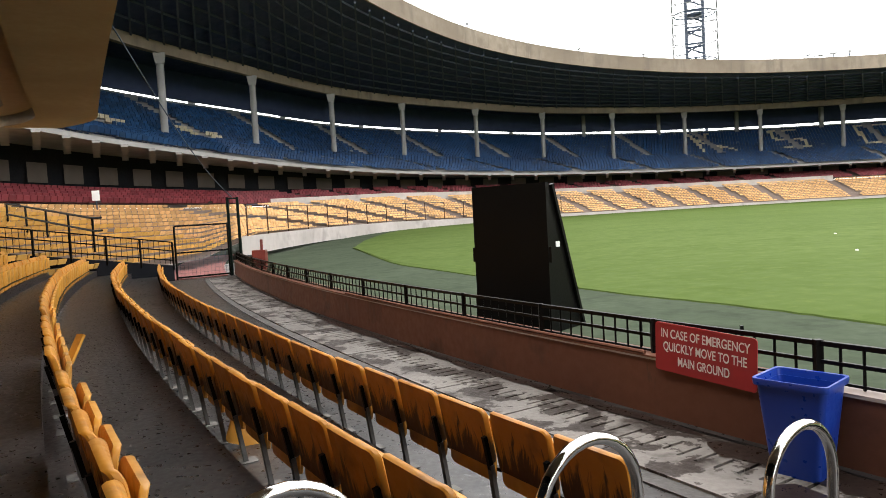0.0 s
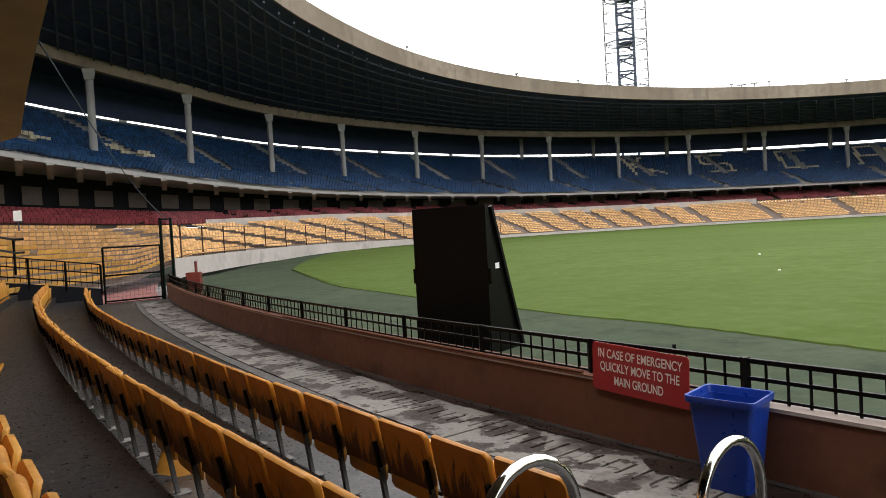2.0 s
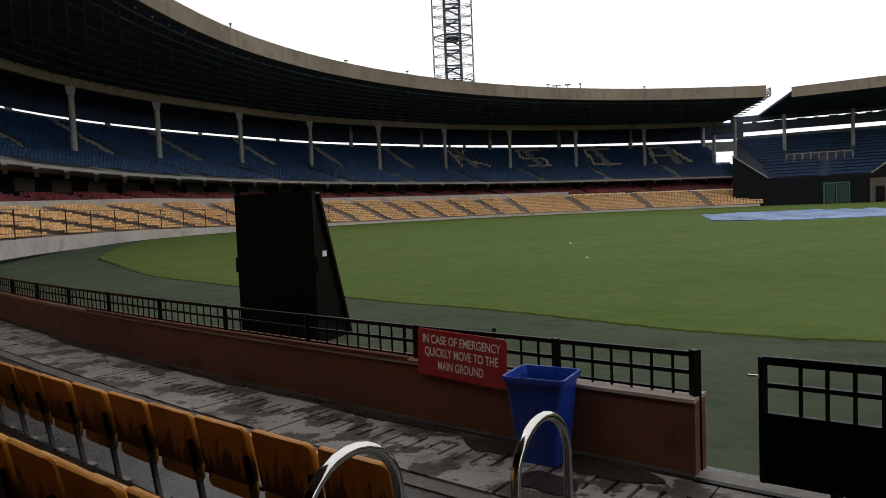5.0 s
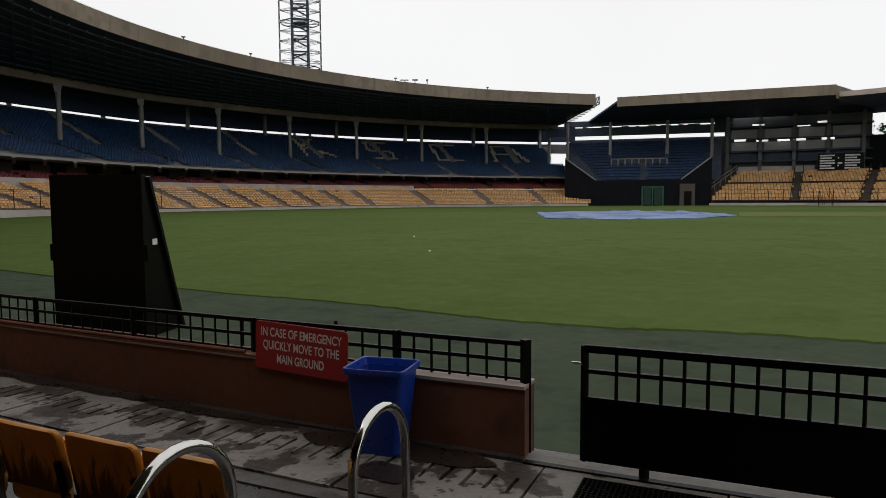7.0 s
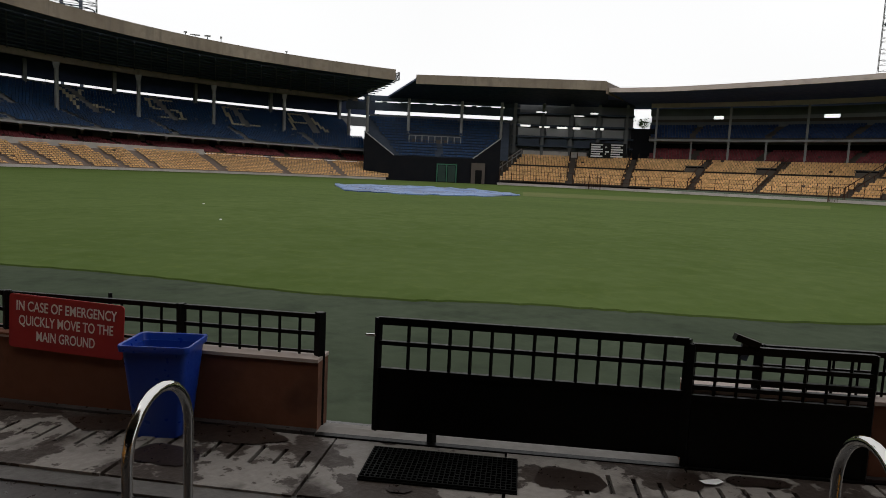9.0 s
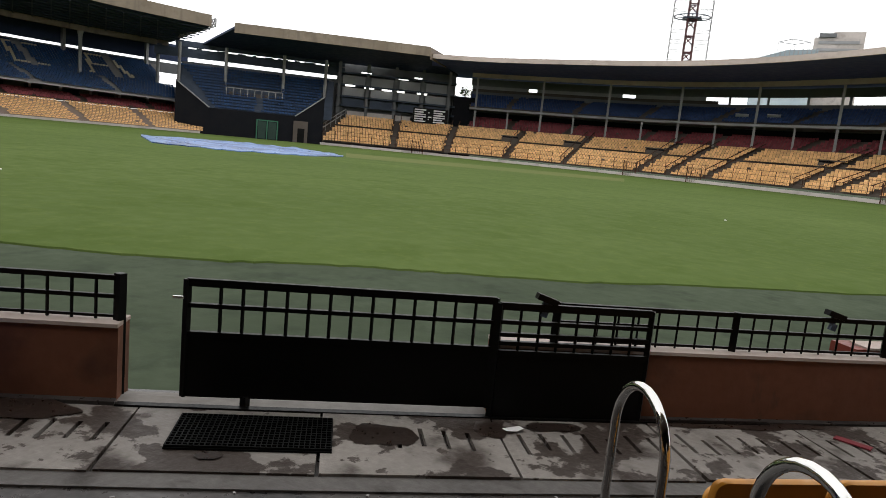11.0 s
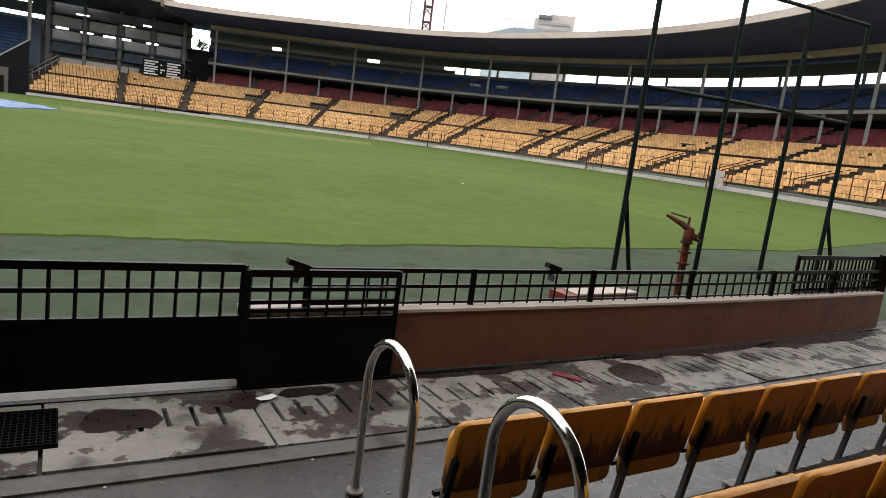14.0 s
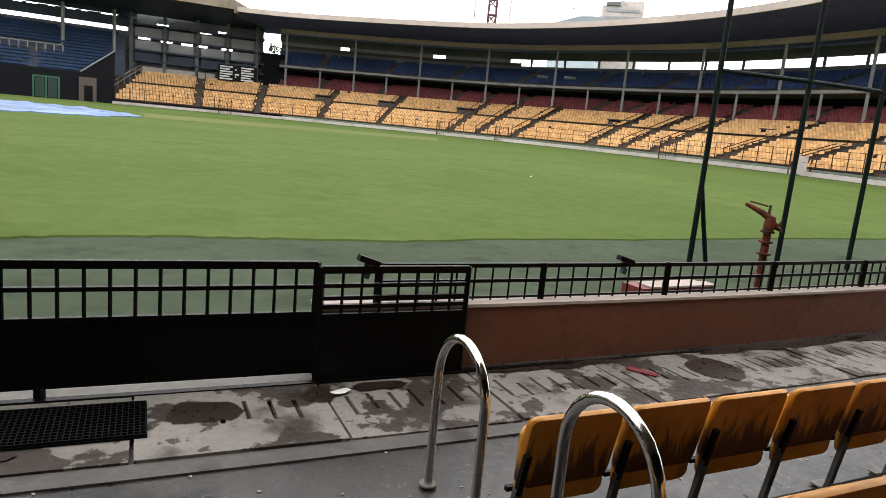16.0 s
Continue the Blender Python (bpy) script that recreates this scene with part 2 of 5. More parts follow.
# ---- mesh helpers ----
class Shape:
    """Collects vertices and faces of one mesh."""

    def __init__(self):
        self.v, self.f = [], []

    def add(self, verts, faces):
        k = len(self.v)
        self.v += [tuple(p) for p in verts]
        self.f += [tuple(i + k for i in q) for q in faces]
        return self

    def hexa(self, p):
        """Eight corners: four below, four above, both counter-clockwise."""
        return self.add(p, [(3, 2, 1, 0), (4, 5, 6, 7), (0, 1, 5, 4), (1, 2, 6, 5), (2, 3, 7, 6), (3, 0, 4, 7)])

    def box(self, x0, x1, y0, y1, z0, z1, m=None):
        p = [(x0, y0, z0), (x1, y0, z0), (x1, y1, z0), (x0, y1, z0), (x0, y0, z1), (x1, y0, z1), (x1, y1, z1), (x0, y1, z1)]
        return self.hexa([m @ Vector(q) for q in p] if m else p)

    def bar(self, a, b, w, h=None, up=(0, 0, 1)):
        """A square bar from a to b."""
        a, b, h = Vector(a), Vector(b), h or w
        d = (b - a).normalized()
        side = d.cross(Vector(up))
        side = (side if side.length > 1e-4 else d.cross(Vector((1, 0, 0)))).normalized() * w / 2
        top = side.cross(d).normalized() * h / 2
        return self.hexa([a - side - top, a + side - top, b + side - top, b - side - top, a - side + top, a + side + top, b + side + top, b - side + top])

    def tube(self, pts, r, sides=8, closed=False):
        """A round tube through pts; r a number or one for each point."""
        pts = [Vector(p) for p in pts]
        k, n = len(self.v), len(pts)
        ref = None
        for i, p in enumerate(pts):
            d = (pts[min(i + 1, n - 1)] - pts[max(i - 1, 0)]).normalized()
            if ref is None:
                ref = d.orthogonal().normalized()
            ref = (ref - d * ref.dot(d)).normalized()
            q, rr = d.cross(ref), (r if isinstance(r, (int, float)) else r[i])
            self.v += [tuple(p + (ref * math.cos(t) + q * math.sin(t)) * rr) for t in (2 * math.pi * j / sides for j in range(sides))]
        for i in range(n - 1):
            for j in range(sides):
                a, b = k + i * sides + j, k + i * sides + (j + 1) % sides
                self.f.append((a, b, b + sides, a + sides))
        self.f.append(tuple(k + j for j in reversed(range(sides))))
        self.f.append(tuple(k + (n - 1) * sides + j for j in range(sides)))
        return self

    def loft(self, lines, closed=False):
        """Faces between polylines of equal length."""
        k, m = len(self.v), len(lines[0])
        for line in lines:
            self.v += [tuple(p) for p in line]
        rows = range(len(lines)) if closed else range(len(lines) - 1)
        for i in rows:
            a0, b0 = k + i * m, k + (i + 1) % len(lines) * m
            for j in range(m - 1):
                self.f.append((a0 + j, a0 + j + 1, b0 + j + 1, b0 + j))
        return self

    def caps(self, lines):
        """Closed loft with end faces: a solid band."""
        k, m = len(self.v), len(lines[0])
        self.loft(lines, True)
        self.f.append(tuple(k + i * m for i in range(len(lines))))
        self.f.append(tuple(k + i * m + m - 1 for i in reversed(range(len(lines)))))
        return self


def mesh_of(shape, mat, smooth=False):
    me = bpy.data.meshes.new("mesh")
    me.from_pydata(shape.v, [], shape.f)
    me.materials.append(mat)
    if smooth:
        me.polygons.foreach_set("use_smooth", [True] * len(me.polygons))
        me.set_sharp_from_angle(angle=radians(40))
    me.update()
    return me


def part(name, shape, mat, parent=None, label="", smooth=False):
    me = shape if isinstance(shape, bpy.types.Mesh) else mesh_of(shape, mat, smooth)
    ob = new(name, me)
    if parent:
        ob.parent = parent
    return tagged(ob, label)


def thing(name, label, category, group="", kind="", at=None):
    ob = new(name)
    if at is not None:
        ob.matrix_world = at
    return tagged(ob, label, category, group, kind)


def structure(name, shape, mat, label, category, smooth=False):
    return tagged(part(name, shape, mat, smooth=smooth), label, category, kind="structure")


# ---- plan: the near stand, along its front wall (s) and behind it (off) ----
def near(s, off, z=0.0):
    n = 4.75 + 0.0046 * (s + 4.5) ** 2 - off
    return Vector((0.53 * s + 0.848 * n, -0.848 * s + 0.53 * n, z))


def near_pose(s, off, z=0.0):
    """x along the wall to the right, y towards the field."""
    d = near(s + 0.05, off) - near(s - 0.05, off)
    return Matrix.Translation(near(s, off, z)) @ Matrix.Rotation(math.atan2(d.y, d.x), 4, "Z")


def span(a, b, step):
    k = max(1, round(abs(b - a) / step))
    return [a + (b - a) * i / k for i in range(k + 1)]


# ---- plan: the far ring, by the bearing from the aisle's head ----
RING = np.array([(40, 19, 32, 46), (33, 22, 38, 52), (29, 24, 42, 56), (22, 30, 49, 64), (16, 38, 57, 71), (8.6, 57, 70, 84), (2.8, 68, 80, 92), (-3.3, 80, 89, 100),
                 (-8.8, 89, 98, 109), (-14.4, 97, 105, 115), (-19.9, 104, 112, 122), (-25.3, 110, 118, 128), (-30.7, 115, 123, 133),
                 (-36, 119, 128, 138), (-41.3, 122, 132, 142), (-46, 125, 135, 145)])
EAST = np.array([(-53.5, 126, 139), (-60, 126, 139), (-66, 124, 137), (-71.7, 119, 133), (-77, 115, 130), (-82.5, 111, 126), (-88, 105, 120), (-93.5, 98, 113),
                 (-99.1, 91, 107), (-104.7, 83, 99), (-110.4, 74, 91), (-118, 62, 80), (-128, 48, 66)])


def ring(table, az, k, more=0.0):
    """Distance of ring line k at bearing az; the lines are smoothed a little."""
    return sum(np.interp(-az - o, -table[:, 0], table[:, k]) for o in (-2, -1, 0, 1, 2)) / 5 + more


def polar(az, d, z):
    a = radians(az)
    return Vector((-math.sin(a) * d, math.cos(a) * d, z))


def ground_z(x, y):
    """The field rises gently from the wall."""
    n = 0.848 * x + 0.53 * y
    s = 0.53 * x - 0.848 * y
    off = n - 4.75 - 0.0046 * min((s + 4.5) ** 2, 700)
    t = min(max((off - 3) / 22, 0), 1)
    return -0.06 + 0.46 * t * t * (3 - 2 * t)


# ---- ground and field ----
radii = [0.0, 2, 4, 6, 7, 8, 9, 10, 11, 12, 13.5, 15, 16.5, 18, 20, 22, 24, 26, 28, 30, 33, 36, 40, 44, 49, 54, 60, 66, 73, 80, 90, 100, 115, 130, 170, 250, 500, 1000, 2500]
g = Shape()
for r_ in radii:
    g.v += [(r_ * math.cos(t), r_ * math.sin(t), ground_z(r_ * math.cos(t), r_ * math.sin(t))) for t in (2 * math.pi * k / 240 for k in range(240))]
for i in range(len(radii) - 1):
    for k in range(240):
        a, b = i * 240 + k, i * 240 + (k + 1) % 240
        g.f.append((a, a + 240, b + 240, b))
structure("ground", g, STRIP, "grey-green worn outer turf round the cricket field", "ground")

EDGE = np.array([(7.6, 42), (4.2, 27.3), (-2.6, 20.6), (-14.4, 15.25), (-32.9, 11.7), (-38, 11.1), (-46.7, 10.7), (-65.8, 11.0), (-76.2, 11.5), (-96, 15), (-113.2, 23.4), (-118.8, 35), (-124, 43)])
FAREND = np.array([(7.6, 41), (6.5, 50), (4, 62), (0, 71), (-6, 82), (-14.4, 93), (-30, 111), (-46, 120), (-60, 121), (-77, 111), (-93, 94), (-110, 69), (-124, 48)])
g = Shape()
azs = span(-124, 7.6, 1.0)
lines = []
for k in range(41):
    f = (k / 40) ** 1.7
    line = []
    for i, az in enumerate(azs):
        d0 = 1 / np.interp(-az, -EDGE[:, 0], 1 / EDGE[:, 1]) + 0.10 * noise.noise((az * 0.9, 0, 3.3))
        d1 = np.interp(-az, -FAREND[:, 0], FAREND[:, 1])
        p = polar(az, d0 + (d1 - d0) * f, 0)
        p.z = ground_z(p.x, p.y) + (0.03, 0.035, 0.05, 0.06, 0.08)[min(k, 4)]
        line.append(p)
    if k == 0:
        lines.append([p - p.normalized() * 0.03 - Vector((0, 0, 0.05)) for p in line])
    lines.append(line)
g.loft(lines)
structure("outfield", g, GRASS, "bright green mown outfield of the cricket ground", "grass")

# the bare pale strip of practice pitches and the rain cover far out
s = Shape()
s.loft([[polar(az, d0 + w, ground_z(*polar(az, d0 + w, 0).xy) + 0.095) for az, d0 in ((-56, 55.5), (-59, 56), (-62, 57), (-66, 59), (-70, 60.5), (-75, 62.5), (-79, 65))] for w in (0, 7, 15)])
structure("practice_strip", s, DRYGRASS, "pale dry strip of worn grass on the field", "grass")
cover = Shape()
lines = []
for j in range(9):
    line = []
    for k in range(41):
        f = k / 40
        far_ = np.interp(f, (0, 0.15, 0.45, 0.75, 1), (64, 71, 74, 71, 57.5)) + 1.2 * noise.noise((k * 0.5, 1.5, 0))
        low_ = np.interp(f, (0, 0.05, 0.4, 0.75, 0.9, 1), (62, 48, 46.5, 48.5, 52, 56.5)) + 1.5 * noise.noise((k * 0.4, 7.5, 0))
        d = low_ + (far_ - low_) * j / 8
        p = polar(-40.3 - 15.5 * f, d, 0)
        p.z = ground_z(p.x, p.y) + 0.14 + 0.22 * abs(noise.noise((k * 0.22, d * 0.16, 2))) * (0 < j < 8)
        line.append(p)
    lines.append(line)
cover.caps(lines + [[p - Vector((0, 0, 0.12)) for p in lines[8]], [p - Vector((0, 0, 0.12)) for p in lines[0]]])
tagged(part("rain_cover", cover, COVER, smooth=True), "wrinkled light blue rain cover spread on the pitch", "pitch cover")


# ---- near stand: floors, drain slabs, wall ----
def band(s0, s1, prof, step=1.0):
    """A solid band along the wall with a cross section of (off, z)."""
    return [[near(s, o, z) for s in span(s0, s1, step)] for o, z in prof]


S0, S1 = -26.4, 24.0
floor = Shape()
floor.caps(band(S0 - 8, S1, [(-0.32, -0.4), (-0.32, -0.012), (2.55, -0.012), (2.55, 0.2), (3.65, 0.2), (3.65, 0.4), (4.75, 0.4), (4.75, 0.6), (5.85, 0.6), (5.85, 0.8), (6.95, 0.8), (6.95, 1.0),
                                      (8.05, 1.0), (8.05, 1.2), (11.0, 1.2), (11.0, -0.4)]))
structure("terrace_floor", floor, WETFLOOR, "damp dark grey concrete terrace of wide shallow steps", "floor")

pavement = tagged(new("drain_pavement"), "pale concrete slabs with drain slots, stained dark by water", "pavement", kind="structure")


def slab_mesh(length, seed, first=0.12):
    """One drain slab: x along the wall, y towards the field, its top at z 0, slots cut through."""
    rnd = random.Random(seed)
    sh = Shape()
    y0, y1, t = -0.5, 0.42, 0.05
    cuts = []
    x = first
    while x < length - 0.1:
        cuts.append((x, rnd.uniform(-0.02, 0.05), rnd.uniform(0.24, 0.33)))
        x += 0.165
    xs = 0.0
    for x, c, h in cuts:
        sh.box(xs, x, y0, y1, -t, 0)
        sh.box(x, x + 0.032, y0, c - h / 2, -t, 0)
        sh.box(x, x + 0.032, c + h / 2, y1, -t, 0)
        xs = x + 0.032
    sh.box(xs, length, y0, y1, -t, 0)
    return mesh_of(sh, SLAB)


slabs = [slab_mesh(1.235, k) for k in range(4)] + [slab_mesh(1.235, 9, 2.0), slab_mesh(1.235, 11, 0.5)]
k = 0
s = 1.095 - 21 * 1.255
while s < S1 - 2:
    m = near_pose(s, 0.50, 0.022 + 0.004 * math.sin(k * 2.3))
    ob = part("slab", slabs[{19: 4, 20: 5}.get(k, k % 4)], SLAB, pavement)
    ob.matrix_world = m @ Matrix.Rotation(radians(0.3 * math.sin(k * 1.7)), 4, "Z")
    s += 1.255
    k += 1
gutter = Shape()
gutter.caps(band(S0, S1, [(1.0, -0.05), (1.0, 0.006), (1.16, 0.002), (1.16, -0.05)]))
structure("gutter_kerb", gutter, GUTTER, "cracked grey concrete edging beside the drain slabs", "kerb")

GATE0, GATE1 = -1.62, 1.05
for name, a, b in (("parapet_wall_1", S0, GATE0), ("parapet_wall_2", GATE1, 10.62), ("parapet_wall_3", 12.8, S1)):
    w = Shape()
    w.caps(band(a, b, [(0, -0.1), (0, 0.55), (-0.23, 0.55), (-0.23, -0.1)]))
    structure(name, w, TERRA, "low parapet wall with worn terracotta paint", "wall")
    w = Shape()
    w.caps(band(a, b, [(0.015, 0.552), (0.012, 0.578), (-0.25, 0.578), (-0.25, 0.552)]))
    structure("coping", w, COPING, "pale cement coping on the parapet wall", "trim")
    if a == S0:
        w = Shape()
        w.caps(band(S0, -3.05, [(0.018, 0.57), (0.016, 0.586), (-0.248, 0.586), (-0.248, 0.57)]))
        structure("coping", w, TERRA, "terracotta-painted coping on the parapet wall", "trim")
    w = Shape()
    w.caps(band(a, b, [(0.05, -0.02), (0.045, 0.03), (0.0, 0.04), (0.0, -0.02)]))
    structure("baseboard", w, WETFLOOR, "dark wet cement skirting along the wall's foot", "trim")
sill = Shape()
sill.caps(band(GATE0, GATE1, [(0.02, -0.05), (0.02, 0.02), (-0.10, 0.03), (-0.22, 0.01), (-0.22, -0.1)], 0.5))
structure("gate_sill", sill, CONCRETE, "pale concrete threshold under the gate", "threshold")


def rail_panel(a, b, first=True):
    """One bay of the iron railing on the wall."""
    r = thing("railing", "black-painted iron railing bay on the parapet wall", "railing", "railing bays")
    post, bars, c = Shape(), Shape(), -0.115 + 0.0
    post.bar(near(a, -0.11, 0.575), near(a, -0.11, 0.905), 0.055)
    part("post", post, BLACK, r)
    for name, z, w in (("top_rail", 0.882, 0.04), ("middle_rail", 0.748, 0.032), ("bottom_rail", 0.605, 0.022)):
        t = Shape()
        t.bar(near(a + 0.03, -0.11, z), near(b - 0.02, -0.11, z), w, w * 0.9)
        part(name, t, BLACK, r)
    k = max(2, round((b - a) / 0.163))
    for i in range(1, k):
        x = a + (b - a) * i / k
        t = Shape()
        t.bar(near(x, -0.11, 0.58), near(x, -0.11, 0.87), 0.016)
        part("baluster", t, BLACK, r)


posts = [GATE0 - 0.03, -2.77, -4.28, -5.88, -7.49] + [-9.17 - 1.71 * k for k in range(11)]
for a, b in zip(posts[1:], posts):
    if a > S0:
        rail_panel(a, b)
end = Shape()
end.bar(near(GATE0 - 0.03, -0.11, 0.0), near(GATE0 - 0.03, -0.11, 0.915), 0.06)
tagged(part("gate_post", end, BLACK), "black iron gate post at the wall's end", "post")
posts = [1.55, 3.08, 4.53, 6.06, 7.69, 9.2, 10.6]
for a, b in zip(posts, posts[1:]):
    rail_panel(a, b)


def gate_leaf(a, b, off, z0, label, mids, step=0.185, top=0.965, solid=0.62, stile=0.04):
    gt = thing("gate", label, "gate", "gate leaves")
    for name, x in (("stile", a), ("stile", b)):
        t = Shape()
        t.bar(near(x, off, z0), near(x, off, top), stile)
        part(name, t, BLACK, gt)
    for z, w in [(top - 0.02, 0.055), (solid, 0.04)] + [(m_, 0.03) for m_ in mids]:
        t = Shape()
        t.bar(near(a, off, z), near(b, off, z), 0.04, w)
        part("crossbar", t, BLACK, gt)
    t = Shape()
    t.bar(near(a + 0.02, off, (z0 + solid) / 2), near(b - 0.02, off, (z0 + solid) / 2), 0.02, solid - z0)
    part("sheet_panel", t, BLACK, gt, "black sheet-metal panel")
    for i in range(1, int((b - a - 0.08) / step) + 1):
        x = b - i * step
        t = Shape()
        t.bar(near(x, off, solid), near(x, off, top), 0.018)
        part("bar", t, BLACK, gt)
    return gt


leaf = gate_leaf(-1.165, 1.03, 0.02, 0.085, "black iron gate leaf with barred top, standing ajar", [0.752], 0.1515, 0.935, 0.545)
t = Shape()
t.tube([near(-1.26, 0.02, 0.80), near(-1.16, 0.02, 0.80)], 0.012)
part("bolt", t, CHROME, leaf, "bright steel sliding bolt")
t = Shape()
t.bar(near(-0.74, 0.02, -0.01), near(-0.74, 0.02, 0.1), 0.05)
part("foot", t, BLACK, leaf)
leaf = gate_leaf(1.055, 2.255, 0.065, 0.03, "narrow black iron gate leaf with close bars against the wall", [0.77, 0.675, 0.61], 0.148, 0.91, 0.535)
track = Shape()
track.caps(band(-1.6, 3.4, [(0.10, 0.0), (0.10, 0.035), (0.04, 0.035), (0.04, 0.0)], 0.5))
structure("gate_track", track, BLACK, "black steel floor track of the gate", "trim")

# honeycomb rubber mat
mat_ = thing("rubber_mat", "black honeycomb rubber doormat before the gate", "mat", at=near_pose(-0.60, 0.485, 0.03) @ Matrix.Diagonal((0.84, 1.22, 1, 1)))
t = Shape()
for i in range(31):
    t.box(-0.6 + i * 0.04, -0.592 + i * 0.04, -0.2, 0.2, 0, 0.022)
for j in range(14):
    t.box(-0.6, 0.608, -0.2 + j * 0.0305, -0.192 + j * 0.0305, 0.001, 0.021)
part("mesh", t, RUBBER, mat_)
t = Shape()
t.box(-0.605, 0.612, -0.205, 0.205, -0.006, 0.006)
part("backing", t, RUBBER, mat_)


# dark irregular patches on the slabs, along the wall's foot and beside the mat
def water_stain(s0, s1, o0, o1, seed):
    near_edge, far_edge = [], []
    for x in span(s0, s1, 0.045):
        f = (x - s0) / (s1 - s0)
        r = max(0, min(1, 5 * f, 5 * (1 - f))) ** 0.5
        mid, half = (o0 + o1) / 2, (o1 - o0) / 2
        near_edge.append(near(x, mid + half * r * (0.75 + 0.7 * noise.noise((x * 2.6, seed, 0)) + 0.3 * noise.noise((x * 11, seed, 5))), 0.0305))
        far_edge.append(near(x, mid - half * r * (0.9 + 0.5 * noise.noise((x * 3.1, seed, 9))), 0.0305))
    structure("water_stain", Shape().loft([near_edge, far_edge]), DARKMARK, "dark irregular patch on the drain slabs", "stain")


for k, (s0, s1, o0, o1) in enumerate(((-3.5, -1.75, 0.03, 0.42), (-5.6, -3.6, 0.03, 0.22), (-8.6, -5.4, 0.03, 0.2), (-13, -8.3, 0.03, 0.24), (0.02, 0.5, 0.24, 0.72), (0.9, 1.16, 0.1, 0.5),
                                      (1.3, 1.75, 0.16, 0.3), (2.4, 3.9, 0.05, 0.2), (4.45, 5.0, 0.2, 0.75), (4.9, 7.6, 0.03, 0.2), (7.2, 10.4, 0.03, 0.3), (-0.9, -0.72, 0.76, 0.86), (-2.7, -2.2, 0.5, 0.85))):
    water_stain(s0, s1, o0, o1, k * 7.3)

# ---- stadium seats ----
def rounded(w, h, r, n=4):
    """Outline of a rounded rectangle, centred in x, from z 0 to h."""
    out = []
    for cx, cz, a0 in ((w / 2 - r, h - r, 0), (-w / 2 + r, h - r, 90), (-w / 2 + r, r, 180), (w / 2 - r, r, 270)):
        out += [(cx + r * math.cos(radians(a0 + 90 * k / n)), cz + r * math.sin(radians(a0 + 90 * k / n))) for k in range(n + 1)]
    return out


def seat_shapes():
    back = Shape()
    o, m = rounded(0.545, 0.39, 0.055), None
    rings = []
    for y, k in ((0.0, 0.97), (0.012, 1.0), (0.036, 1.0), (0.045, 0.965)):
        rings.append([Vector((x * k, y + 0.05 * (x / 0.23) ** 2 - 0.17 * (z - 0.2), 0.20 + (z - 0.2) * k)) for x, z in o])
    n = len(o)
    for rg in rings:
        back.v += [tuple(p) for p in rg]
    for i in range(3):
        for j in range(n):
            a, b = i * n + j, i * n + (j + 1) % n
            back.f.append((b, a, a + n, b + n))
    back.f.append(tuple(range(n)))
    back.f.append(tuple(3 * n + j for j in reversed(range(n))))
    pan = Shape()
    o = [(x, y) for x, y in rounded(0.52, 0.41, 0.06)]
    for z, k in ((-0.016, 0.95), (-0.008, 1.0), (0.012, 1.0), (0.018, 0.96)):
        pan.v += [(x * k, 0.03 + y, z + 0.03 * (x / 0.22) ** 2 + (0.03 if y > 0.3 else 0)) for x, y in o]
    for i in range(3):
        for j in range(n):
            a, b = i * n + j, i * n + (j + 1) % n
            pan.f.append((a, b, b + n, a + n))
    pan.f.append(tuple(reversed(range(n))))
    pan.f.append(tuple(3 * n + j for j in range(n)))
    return back, pan


back_s, pan_s = seat_shapes()
seat = thing("stadium_seat", "amber yellow plastic stadium seat with grimy back", "seat", "near stand seats")
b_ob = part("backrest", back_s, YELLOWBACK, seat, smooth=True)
b_ob.location = (0, 0, 0.34)
p_ob = part("seat", pan_s, YELLOW, seat, smooth=True)
p_ob.matrix_basis = pose(0, 0.165, 0.19, 83, 0, 0)
leg = Shape()
leg.bar((-0.29, 0.11, 0.0), (-0.29, 0.055, 0.37), 0.03, 0.042, up=(1, 0, 0))
part("leg", leg, LEGGREY, seat, "worn galvanised steel leg")
leg = Shape()
leg.bar((-0.29, 0.058, 0.34), (-0.29, 0.012, 0.56), 0.028, 0.03, up=(1, 0, 0))
part("back_strut", leg, BLACK, seat, "black steel back strut")
t = Shape()
t.box(-0.35, -0.23, 0.03, 0.19, 0, 0.008)
part("foot_plate", t, CONCRETE, seat, "grey galvanised foot plate")
t = Shape()
t.bar((-0.29, 0.16, 0.31), (0.29, 0.16, 0.31), 0.025)
part("beam", t, BLACK, seat)
ROWS = [(2.39, 0.0), (3.52, 0.2), (4.62, 0.4), (5.72, 0.6), (6.82, 0.8), (7.92, 1.0)]
used = False
rnd = random.Random(4)
for r_, (off, z) in enumerate(ROWS):
    for lo, hi in ((-25.2, (-2.34, -2.2, -2.1)[min(r_, 2)]), ((1.56, 1.9, 1.7)[min(r_, 2)], 12.2 if r_ < 2 else 5.0)):
        n = int((hi - lo) / 0.583)
        for k in range(n):
            x = hi - 0.29 - k * 0.583 if hi < 0 else lo + 0.29 + k * 0.583
            if r_ > 3 and not x < -6:
                continue
            if r_ == 2 and k in (5, 11) and x < 0:
                continue
            m = near_pose(x, off + min(0.3, 0.018 * max(0, abs(x) - 1.8)), z) @ Matrix.Rotation(radians(rnd.uniform(-1.2, 1.2)), 4, "X")
            if not used:
                seat.matrix_world, used = m, True
            else:
                copy_thing(seat, m)


